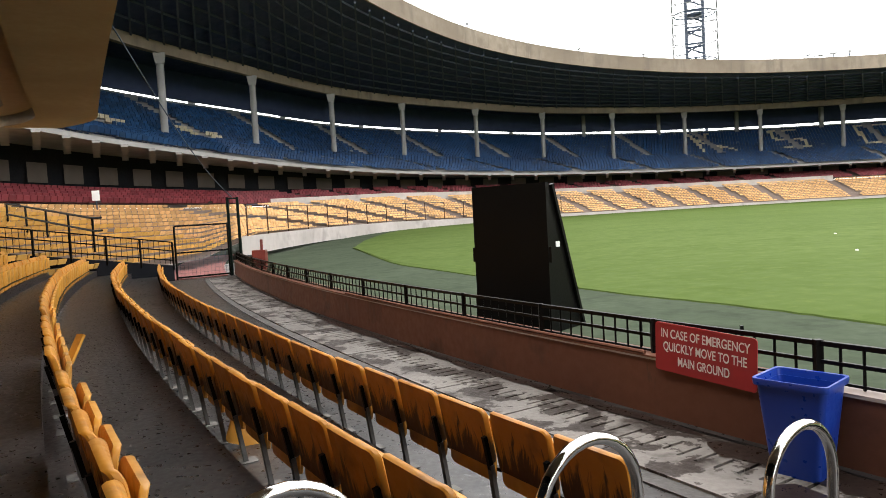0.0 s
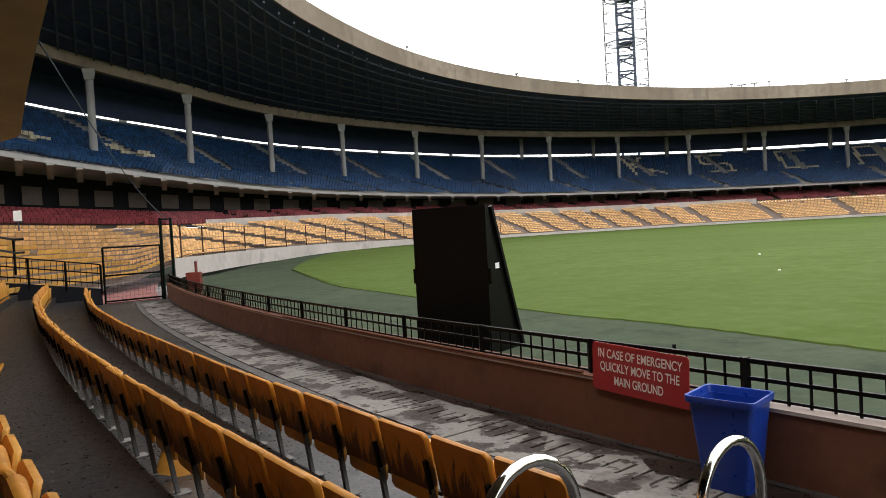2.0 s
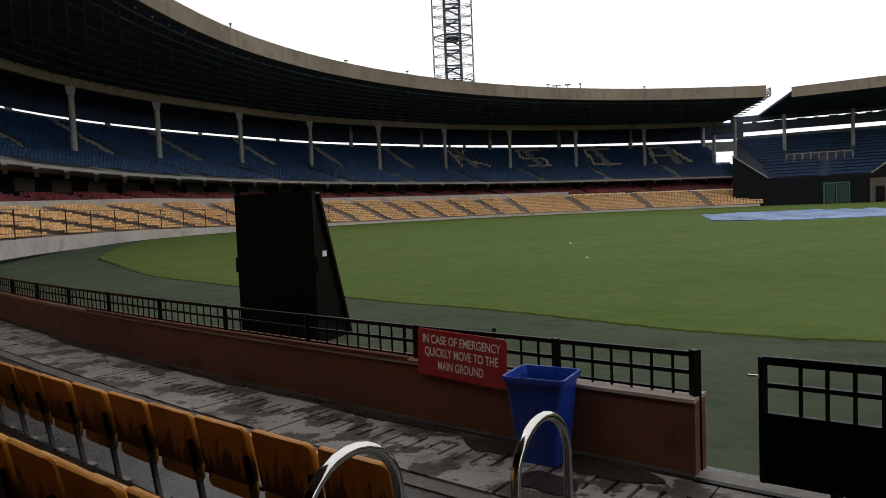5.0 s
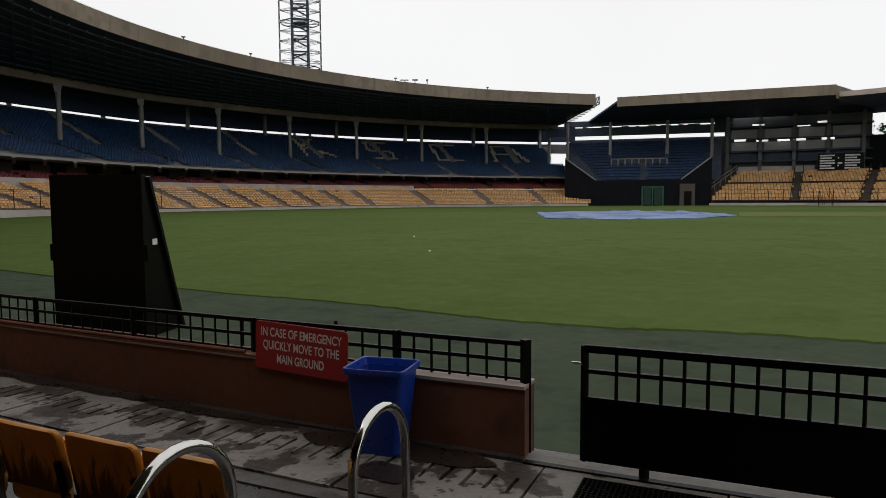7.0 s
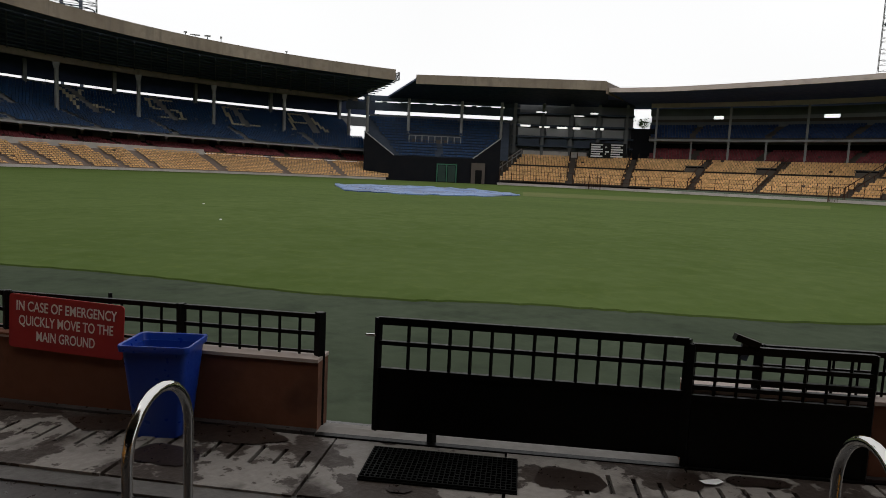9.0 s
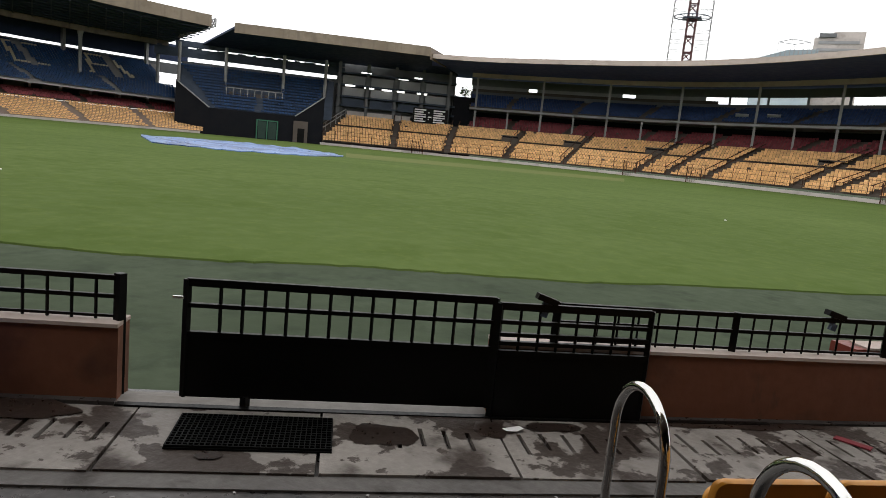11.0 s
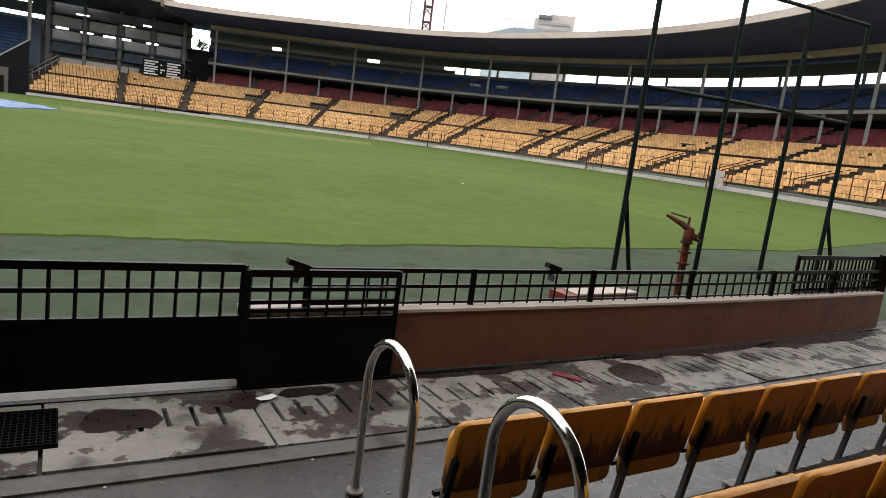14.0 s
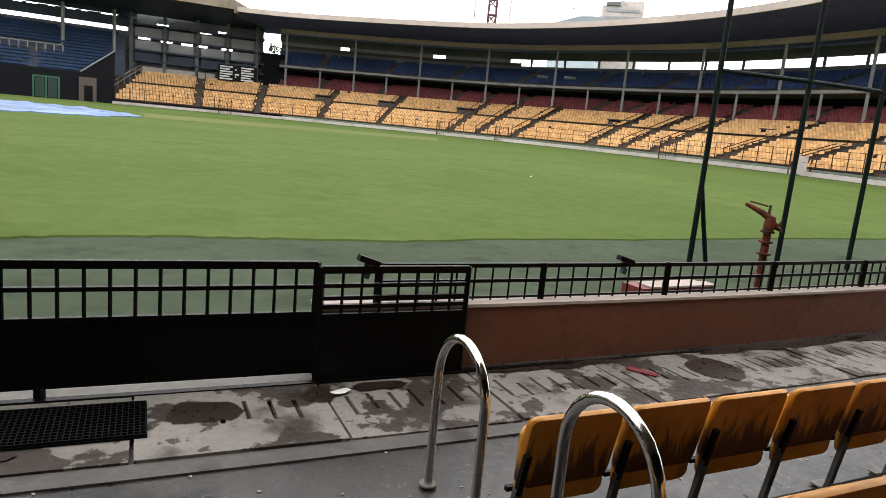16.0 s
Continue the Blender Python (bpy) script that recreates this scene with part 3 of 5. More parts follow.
# ---- chrome hoops, bin and sign ----
def hoop(s, off, base, top, w=0.54):
    h = thing("handrail_hoop", "polished stainless steel hoop handrail beside the aisle", "handrail", "aisle hoops", at=near_pose(s, off, 0))
    r = w / 2
    pts = [(0, -r, base), (0, -r, top - r)] + [(0, -r * math.cos(radians(a)), top - r + r * math.sin(radians(a))) for a in range(12, 180, 12)] + [(0, r, top - r), (0, r, base - 0.2)]
    t = Shape()
    t.tube(pts, 0.025, 14)
    pipe = part("tube", t, CHROME, h, smooth=True)
    for y, z in ((-r, base), (r, base - 0.2)):
        t = Shape()
        t.tube([(0, y, z), (0, y, z + 0.012)], 0.05, 14)
        part("flange", t, CONCRETE, pipe)


hoop(-1.745, 1.9, 0.2, 0.942)
hoop(-1.95, 3.0, 0.2, 1.075)
hoop(-2.05, 4.2, 0.4, 1.165)
hoop(1.42, 1.88, 0.2, 0.942)
hoop(1.52, 3.0, 0.2, 1.085)

bin_ = thing("waste_bin", "bright blue plastic waste bin without lid by the wall", "bin", at=near_pose(-2.70, 0.25, 0.02) @ Matrix.Rotation(radians(8), 4, "Z") @ Matrix.Diagonal((0.9, 0.95, 1.055, 1)))
def bin_loft(levels):
    sh = Shape()
    lines = []
    for z, wx, wy in levels:
        ln = [(x, y - wy / 2, z) for x, y in rounded(wx, wy, 0.045)]
        lines.append(ln + [ln[0]])
    sh.loft(lines)
    n_ = len(lines[0])
    return sh, n_


t, n = bin_loft([(0.0, 0.37, 0.30), (0.60, 0.51, 0.41), (0.60, 0.485, 0.385), (0.04, 0.345, 0.275)])
t.f.append(tuple(reversed(range(n - 1))))
t.f.append(tuple(3 * n + k for k in range(n - 1)))
bin_body = part("body", t, BINBLUE, bin_, smooth=True)
t, n = bin_loft([(0.605, 0.515, 0.415), (0.605, 0.555, 0.45), (0.642, 0.565, 0.46), (0.65, 0.56, 0.455), (0.648, 0.52, 0.415), (0.60, 0.495, 0.39)])
part("rim", t, BINBLUE, bin_body, "rolled blue rim", True)
sign = thing("emergency_sign", "red sheet sign with white capital letters on the railing", "sign", at=near_pose(-3.66, 0.03, 0.468) @ pose(0, 0, 0, 0, 2.2, 0) @ Matrix.Diagonal((1.02, 1, 1.05, 1)))
t = Shape()
o = rounded(0.96, 0.41, 0.03)
t.v = [(x, -0.004, z) for x, z in o] + [(x, 0.004, z) for x, z in o]
n = len(o)
t.f = [tuple(range(n)), tuple(reversed(range(n, 2 * n)))] + [((j + 1) % n, j, j + n, (j + 1) % n + n) for j in range(n)]
part("plate", t, SIGNRED, sign)


def words(body, size, m, mat, parent=None, width=None, depth=0.0005):
    cu = bpy.data.curves.new("text", "FONT")
    cu.body, cu.size, cu.align_x, cu.extrude, cu.offset = body, size, "CENTER", depth, size * 0.014
    tmp = new("text", cu)
    me = bpy.data.meshes.new_from_object(tmp.evaluated_get(bpy.context.evaluated_depsgraph_get()))
    bpy.data.objects.remove(tmp)
    if width:
        xs = [v.co.x for v in me.vertices]
        me.transform(Matrix.Diagonal((width / (max(xs) - min(xs)), 1, 1, 1)))
    me.materials.clear()
    me.materials.append(mat)
    ob = new("lettering", me)
    ob.parent = parent
    ob.matrix_basis = m
    return ob


for body, z, w in (("IN CASE OF EMERGENCY", 0.288, 0.84), ("QUICKLY MOVE TO THE", 0.178, 0.79), ("MAIN GROUND", 0.066, 0.49)):
    words(body, 0.105, pose(0, -0.0052, z, 90, 0, 0), LETTER, sign, w)

# ---- black display screen on the field's edge ----
d = near(-9.15, -2.3) 
scr = thing("display_screen", "large black display screen cabinet leaning wedge-shaped on the field's edge", "screen", at=Matrix.Translation((1.62, 10.75, -0.06)) @ Matrix.Rotation(math.atan2(-1.0, 1.12), 4, "Z"))
t = Shape()
t.box(-1.50, 0, 0.0, 0.10, 0.0, 2.43)
part("panel", t, BLACK, scr, "matt black screen face")
t = Shape()
t.hexa([(-1.48, 0.10, 0), (-0.02, 0.10, 0), (-0.02, 0.95, 0), (-1.48, 0.95, 0), (-1.48, 0.10, 2.36), (-0.02, 0.10, 2.36), (-0.02, 0.16, 2.36), (-1.48, 0.16, 2.36)])
part("cabinet", t, BLACK, scr, "black wedge cabinet")
t = Shape()
t.box(-0.018, -0.012, 0.25, 0.37, 1.38, 1.47)
part("label_plate", t, WHITE, scr, "small white label plate")
for x in (-1.53, 0.03):
    t = Shape()
    t.bar((x, 0.03, 1.15), (x, 0.03, 1.4), 0.04)
    part("handle", t, BLACK, scr)
for x in (-1.49, 0.0):
    t = Shape()
    t.bar((x, 0.99, 0.0), (x, 0.17, 2.40), 0.06)
    part("brace", t, BLACK, scr)

# spare barred leaf behind the wall, and latch plates on the rails
end = Shape()
end.bar(near(10.66, -0.11, 0.0), near(10.66, -0.11, 1.12), 0.12)
tagged(part("gate_post", end, BLACK), "thick black iron post at the second opening", "post")
spare = gate_leaf(8.35, 10.6, -0.2, 0.58, "black barred gate leaf leaning behind the wall", [0.84], 0.11, 1.08, 0.62)


def latch(s, off, z, turn):
    la = thing("latch", "black steel latch plate with a padlock on the rail", "latch", "rail latches", at=near_pose(s, off, z) @ Matrix.Rotation(radians(turn), 4, "Y"))
    t = Shape()
    t.box(-0.085, 0.085, -0.035, 0.035, 0.0, 0.045)
    part("plate", t, BLACK, la)
    t = Shape()
    t.box(-0.02, 0.02, -0.015, 0.015, -0.06, 0.0)
    bracket = part("bracket", t, STEEL, la)
    t = Shape()
    t.box(-0.005, 0.045, -0.02, 0.02, -0.11, -0.05)
    part("padlock", t, STEEL, bracket, "grey padlock")


latch(1.40, 0.06, 0.935, 18)
latch(3.98, -0.11, 0.905, 16)

# broken seat shells lying in the rows
for s_, o_, z_, rx, ry in ((-5.5, 3.36, 0.12, 74, 20),):
    sh_ = thing("loose_seat_shell", "broken yellow seat shell lying between the rows", "seat shell", "loose shells", at=near_pose(s_, o_, z_ + 0.05) @ pose(0, 0, 0, rx, ry, 80) @ Matrix.Diagonal((0.7, 0.7, 0.7, 1)))
    part("shell", pan_s, YELLOW, sh_, smooth=True)

# litter and paint on the slabs and the grass
t = Shape()
t.box(-0.13, 0.13, -0.045, 0.035, 0, 0.01, near_pose(3.92, 0.42, 0.03) @ Matrix.Rotation(radians(-55), 4, "Z"))
tagged(part("red_cloth_strip", t, RED), "torn red cloth strip lying on the drain slabs", "cloth")
for s_, o_, w_ in ((1.2, 0.3, 0.085), (1.45, 1.5, 0.05), (2.1, 2.0, 0.03), (0.7, 1.7, 0.03)):
    t = Shape()
    m = near_pose(s_, o_, 0.032 if o_ < 1 else 0.0) @ Matrix.Rotation(s_ * 3, 4, "Z")
    t.v = [tuple(m @ Vector(p)) for p in ((-w_, -w_ * .4, 0), (w_ * .9, -w_ * .5, 0.004), (w_, w_ * .3, 0.012), (w_ * .1, w_ * .55, 0.006), (-w_ * .8, w_ * .4, 0.01))]
    t.f = [(0, 1, 2, 3, 4)]
    tagged(part("paper_scrap", t, WHITE), "crumpled white paper scrap on the damp floor", "litter", "litter")
# pale chips scattered on the damp floor
chips = Shape()
rnd = random.Random(12)
for k in range(130):
    m = near_pose(rnd.uniform(-3.5, 6.0), rnd.uniform(1.15, 2.3), -0.012) @ Matrix.Rotation(rnd.uniform(0, 6), 4, "Z")
    w_ = rnd.uniform(0.004, 0.012)
    chips.box(-w_, w_, -w_ * 0.6, w_ * 0.6, 0, w_ * 0.6, m)
tagged(part("floor_chips", chips, COLUMN), "small pale chips and grit on the damp floor", "grit", kind="stuff")

t = Shape()
t.bar(near(-7.9, 4.5, 0.66), near(-8.0, 4.36, 0.93), 0.1, 0.03)
tagged(part("broken_slat", t, YELLOW), "broken yellow plastic slat leaning on the seats", "plastic slat")


# ---- far stands ----
def loft_ring(table, az0, az1, prof, step=1.2):
    """Polylines along the ring; prof gives (k, more, z), z a number or a function of the bearing, and perhaps by how many degrees the last end falls short."""
    azs = span(az0, az1, step)
    out = []
    for k, more, z, *short in prof:
        turn = [a + (short[0] * min(max((-a - 33) / (-az1 - 33), 0), 1) if short else 0) for a in azs]
        out.append([polar(a, ring(table, a, k, more), z(a) if callable(z) else z) for a in turn])
    return out


def trend(z0, z1, a0=15.0, a1=-41.0):
    return lambda a: z0 + (z1 - z0) * min(max((a - a0) / (a1 - a0), -0.3), 1.1)


ZB, ZC, ZT = trend(7.1, 5.8), trend(9.6, 8.5), trend(16.9, 15.8)      # balcony edge, column foot, column head
SLIT = lambda a: ZC(a) + 5.0 + (0.24 if a > 10 else 0.24 + 0.2 * (10 - a) / 40)
ZR = trend(21.6, 18.2)                                                  # roof lip's underside
LOW_V = np.array([(-.21, 0, .36), (.21, 0, .36), (.21, .34, .37), (-.21, .34, .37), (-.21, -.02, .34), (.21, -.02, .34), (.2, -.08, .54), (-.2, -.08, .54),
                  (-.21, .03, .36), (.21, .03, .36), (.2, -.03, .55), (-.2, -.03, .55), (-.21, .34, .30), (.21, .34, .30)], float)
SEAT_V = np.array([(-.22, 0, .40), (.22, 0, .40), (.22, .36, .38), (-.22, .36, .38), (-.22, -.02, .40), (.22, -.02, .40), (.22, -.10, .80), (-.22, -.10, .80),
                   (-.22, .03, .40), (.22, .03, .40), (.22, -.05, .81), (-.22, -.05, .81), (-.22, .36, .32), (.22, .36, .32)], float)
SEAT_F = [(0, 1, 2, 3), (8, 9, 10, 11), (5, 4, 7, 6), (10, 6, 7, 11), (9, 5, 6, 10), (4, 8, 11, 7), (3, 2, 13, 12)]


def seat_field(name, places, mat, label, low=False):
    """Many far seats in one mesh: places of (x, y, z, heading)."""
    p = np.array(places, float)
    c, s_ = np.cos(p[:, 3]), np.sin(p[:, 3])
    v = (LOW_V if low else SEAT_V) * (1, 1, 0.8)
    x = v[None, :, 0] * c[:, None] - v[None, :, 1] * s_[:, None] + p[:, 0:1]
    y = v[None, :, 0] * s_[:, None] + v[None, :, 1] * c[:, None] + p[:, 1:2]
    z = v[None, :, 2] + p[:, 2:3]
    verts = np.stack([x, y, z], -1).reshape(-1, 3)
    n = len(SEAT_V)
    faces = (np.array(SEAT_F)[None] + (np.arange(len(p)) * n)[:, None, None]).reshape(-1, 4)
    me = bpy.data.meshes.new("mesh")
    me.from_pydata(verts.tolist(), [], faces.tolist())
    me.materials.append(mat)
    return tagged(new(name, me), label, "seats", kind="stuff")


def tier(table, az0, az1, front, rear, rows, aisles, keep=lambda az, r: True, pitch=0.52):
    """Steps and seat places of a raked tier between two (k, more, z) lines. aisles: bearings, half width in degrees."""
    steps, places = Shape(), []
    azs = span(az0, az1, 1.5)
    heart = Vector((59, 37))
    lanes = []
    for c0, w_ in aisles:
        p = polar(c0, ring(table, c0, front[0], front[1]), 0).xy
        q = p + (p - heart).normalized() * (ring(table, c0, rear[0], rear[1]) - ring(table, c0, front[0], front[1]))
        lanes.append((c0, math.degrees(math.atan2(-q.x, q.y)) - c0, math.degrees(0.62 / p.length)))
    val = lambda q, a: q[2](a) if callable(q[2]) else q[2]

    def at(a, f, dz=0.0):
        d = ring(table, a, front[0], front[1]) * (1 - f) + ring(table, a, rear[0], rear[1]) * f
        return polar(a, d, val(front, a) * (1 - f) + val(rear, a) * f + dz)

    lines = []
    for r in range(rows):
        f0, f1 = r / rows, (r + 1) / rows
        rise = lambda a, f: at(a, f).z
        lines.append([Vector((*at(a, f0).xy, rise(a, f0))) for a in azs])
        lines.append([Vector((*at(a, f1).xy, rise(a, f0))) for a in azs])
    lines.append([at(a, 1.0) for a in azs])
    steps.loft(lines)
    rnd_ = random.Random(rows)
    for r in range(rows):
        f0 = (r + 0.35) / rows
        a = max(az0, az1)
        while a > min(az0, az1):
            p, q = at(a, f0), at(a - 0.3, f0)
            d = (p.xy).length
            step = pitch / max((q - p).length / 0.3, 1e-3)
            a -= step
            if any(abs(a - c0 - f0 * k0) < w0 for c0, k0, w0 in lanes) or not keep(a, r):
                continue
            if rnd_.random() < 0.006:
                continue
            p = at(a, f0)
            head = math.atan2(q.y - p.y, q.x - p.x)
            places.append((p.x, p.y, at(a, r / rows).z, head + math.pi))
    return steps, places


DROP = lambda f: (lambda a: f(a) - 0.7 * min(max((a - 4) / 12, 0), 1))
COLS = [29.0, 21.6, 14.8, 8.6, 2.8, -3.3, -8.8, -14.4, -19.9, -25.3, -30.7, -36.1, -41.3]
A0, A1 = 39.0, -45.0
# lower tier: white wall, yellow rows, red rows
w = Shape()
WTOP = lambda a: 1.25 - 0.5 * min(max((4 - a) / 16, 0), 1)
w.caps(loft_ring(RING, 16.5, -44.5, [(1, 0, 0.2), (1, 0, WTOP), (1, 0.35, WTOP), (1, 0.35, 0.2)]))
structure("boundary_wall_1", w, WHITEWALL, "low whitewashed boundary wall of the long stand", "wall")
lo_aisles = [(a, 0.35) for a in (9.8, 6.6, 3.6, 0.8, -1.9, -4.6, -7.2, -9.8, -12.3, -14.8, -17.2, -19.6, -22, -24.3, -26.6, -31.5, -36.5, -41)]
steps, places = tier(RING, A0, -44.5, (1, 0.6, lambda a: WTOP(a) - 0.1 - 0.75 * min(max((a - 15.5) / 4, 0), 1)), (2, 0.5, DROP(trend(3.9, 3.5))), 12, lo_aisles)
structure("lower_terrace", steps, PINKSTEP, "stepped concrete lower terrace of the long stand", "terrace")
# the seats of the terrace's near end stand singly
near_end = sorted((q for q in places if math.hypot(q[0], q[1]) < 45), key=lambda q: math.hypot(q[0], q[1]))[:290]
picked = set(near_end)
one = bpy.data.meshes.new("mesh")
one.from_pydata([tuple(p) for p in LOW_V * (1.05, 1.1, 0.85)], [], SEAT_F)
one.materials.append(SINGLE)
for q in near_end:
    ob = tagged(new("terrace_seat", one), "yellow plastic terrace seat in the neighbouring block", "seat", "neighbouring block seats")
    ob.matrix_world = Matrix.Translation(q[:3]) @ Matrix.Rotation(q[3], 4, "Z")
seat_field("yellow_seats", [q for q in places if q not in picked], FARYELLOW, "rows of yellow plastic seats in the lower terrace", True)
w = Shape()
w.caps(loft_ring(RING, 14.0, -30.0, [(2, 0.1, DROP(trend(3.5, 3.1))), (2, 0.1, DROP(trend(4.5, 4.1))), (2, 0.35, DROP(trend(4.5, 4.1))), (2, 0.35, DROP(trend(3.5, 3.1)))]))
structure("tier_parapet", w, WHITEWALL, "pale parapet between yellow and red seats", "wall")
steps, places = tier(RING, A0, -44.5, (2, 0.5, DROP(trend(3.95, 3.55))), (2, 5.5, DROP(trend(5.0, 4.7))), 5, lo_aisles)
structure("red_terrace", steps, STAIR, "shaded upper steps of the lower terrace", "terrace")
seat_field("red_seats", places, RED, "rows of dark red plastic seats under the balcony")
# the concourse's depth is a near-black sheet, its shade put into the colour
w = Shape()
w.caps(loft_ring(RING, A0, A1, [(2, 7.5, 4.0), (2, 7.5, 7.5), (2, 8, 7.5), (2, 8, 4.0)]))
structure("concourse_wall", w, DARK, "near-black wall painted as the concourse's shade behind the red seats", "wall")
# balcony
w = Shape()
up = lambda f, dz: (lambda a: f(a) + dz)
w.caps(loft_ring(RING, A0, -43.1, [(2, -0.2, up(ZB, -0.18)), (2, -0.2, up(ZB, 0.1)), (2, 0.1, up(ZB, 0.1)), (2, 9, up(ZB, 0.1)), (2, 9, up(ZB, -0.18))]))
structure("balcony_slab", w, COLUMN, "pale concrete edge of the upper balcony", "balcony")
for a in span(38.0, -42.6, 1.9):
    d = ring(RING, a, 2)
    t = Shape()
    m = Matrix.Translation(polar(a, d, ZB(a) - 0.19)) @ Matrix.Rotation(radians(a), 4, "Z")
    t.hexa([m @ Vector(p) for p in [(-.2, -.8, -.16), (.2, -.8, -.16), (.2, 4, -.55), (-.2, 4, -.55), (-.2, -.8, 0), (.2, -.8, 0), (.2, 4, 0), (-.2, 4, 0)]])
    tagged(part("bracket", t, COLUMN), "pale concrete cantilever bracket under the balcony", "bracket", "balcony brackets")
# upper tier in blue, in two slopes
up_aisles = [(a, 0.32) for a in (25.3, 18.2, 11.7, 5.7, -0.3, -6, -11.6, -17.2, -22.6, -28, -33.4, -38.7)]
s1, p1 = tier(RING, A0, -43.0, (2, 0.3, up(ZB, 0.1)), (3, 0.0, ZC), 9, up_aisles, lambda a, r: a > -42.8 + 0.05 * r)
s2, p2 = tier(RING, A0, -41.2, (3, 0.0, ZC), (3, 9.5, up(ZC, 4.4)), 14, up_aisles, lambda a, r: a > -42.2 + 0.13 * r)
structure("upper_terrace", s1, UPSTEP, "stepped upper terrace of the long stand", "terrace")
structure("upper_terrace", s2, UPSTEP, "steep rear steps of the upper terrace", "terrace")


LETTERS = {  # bearing of the foot, width and lean in degrees, strokes in units of width and height
    "K": (-21.3, 2.2, 1.15, [(0, 0, 0, 1), (0.05, 0.5, 0.6, 1), (0.25, 0.45, 1, 0.05)]),
    "S": (-26.75, 1.75, 0.9, [(0, 0, 1, 0), (1, 0, 1, 0.4545), (1, 0.4545, 0, 0.4545), (0, 0.4545, 0, 1), (0, 1, 1, 1)]),
    "C": (-32.2, 1.85, 0.85, [(1, 0, 0, 0), (0, 0, 0, 1), (0, 1, 1, 1)]),
    "A": (-36.95, 2.6, 0.5, [(0, 0, 0, 1), (0, 1, 0.55, 1), (0.55, 1, 1, 0), (0, 0.4545, 0.8, 0.4545)]),
    "upper dashes": (26.9, 2.4, 0.0, [(0, 0.1818, 0.5, 0.1818), (0.45, 0.0909, 1, 0.0909)]),
    "lower dashes": (20.9, 3.3, 0.0, [(0, 0.1818, 0.35, 0.1818), (0.2, 0.0909, 0.9, 0.0909), (0.4, 0, 1, 0)])}
marked, blue = [], []
for q in p2 + p1:
    az = math.degrees(math.atan2(-q[0], q[1]))
    f = (q[2] - ZC(az)) / 4.4
    y = (f - 0.0714) / 0.786
    hit = False
    for foot, wide, lean, strokes in LETTERS.values():
        x = (foot + lean * y - az) / wide
        for x0, y0, x1, y1 in strokes:
            dx, dy = x1 - x0, y1 - y0
            tt = min(max(((x - x0) * dx + (y - y0) * dy) / (dx * dx + dy * dy), 0), 1)
            hit = hit or (q[2] > ZC(az) - 0.05 and abs(x - x0 - tt * dx) * wide < 0.14 and abs(y - y0 - tt * dy) < 0.05)
    (marked if hit else blue).append(q)
seat_field("blue_seats", blue, BLUE, "rows of blue plastic seats in the upper terrace")
seat_field("letter_seats", marked, FADED, "yellow seats forming the letters K S C A among blue ones")
w = Shape()
w.caps(loft_ring(RING, A0, -43.4, [(3, 9.6, up(ZC, 3.0)), (3, 9.6, up(ZC, 5.0)), (3, 9.9, up(ZC, 5.0)), (3, 9.9, up(ZC, 3.0))]))
structure("rear_wall", w, GREYWALL, "rear wall of the upper terrace", "wall")
w = Shape()
w.caps(loft_ring(RING, A0, -43.4, [(3, 9.4, SLIT), (3, 9.4, up(ZC, 8.8)), (3, 9.9, up(ZC, 8.8)), (3, 9.9, SLIT)]))
structure("rear_beam", w, ROOFDARK, "dark rear beam over the daylight slit", "beam")
# columns, ring beam, roof
for a in COLS:
    c = thing("column", "slender round pale concrete column of the upper terrace", "column", "long stand columns", at=Matrix.Translation(polar(a, ring(RING, a, 3), ZC(a) - 0.3)) @ Matrix.Rotation(radians(a), 4, "Z"))
    h = ZT(a) - ZC(a) + 0.3
    t = Shape()
    t.tube([(0, 0, 0), (0, 0, h - 0.9)], 0.32, 14)
    part("shaft", t, COLUMN, c, smooth=True)
    t = Shape()
    t.hexa([(-.36, -.36, h - 0.9), (.36, -.36, h - 0.9), (.36, .36, h - 0.9), (-.36, .36, h - 0.9), (-.52, -.4, h + .05), (.52, -.4, h + .05), (.52, .4, h + .05), (-.52, .4, h + .05)])
    part("capital", t, COLUMN, c)
w = Shape()
w.caps(loft_ring(RING, A0, -42.0, [(3, -0.45, up(ZT, 0.0)), (3, -0.45, up(ZT, 0.95)), (3, 0.45, up(ZT, 0.95)), (3, 0.45, up(ZT, 0.0))]))
structure("ring_beam", w, FASCIA, "weathered concrete ring beam on the columns", "beam")
w = Shape()
w.caps(loft_ring(RING, A0, A1, [(1, -2, ZR), (1, -2, up(ZR, 0.3)), (3, 0, up(ZT, 1.5), 2.75), (3, 14, up(ZT, 0.9), 4.6), (3, 14, up(ZT, 0.7), 4.6), (3, 0, up(ZT, 0.96), 2.75)]))
structure("roof", w, ROOFDARK, "dark sheet roof over the long stand", "roof")
w = Shape()
w.caps(loft_ring(RING, A0, A1, [(1, -2.35, up(ZR, -0.1)), (1, -2.35, up(ZR, 1.75)), (1, -1.95, up(ZR, 1.75)), (1, -1.95, up(ZR, -0.1))], 1.0))
structure("roof_fascia", w, FASCIA, "streaked concrete fascia along the roof's lip", "fascia")
tr = thing("roof_truss", "dark steel trusses and purlins under the roof", "truss")
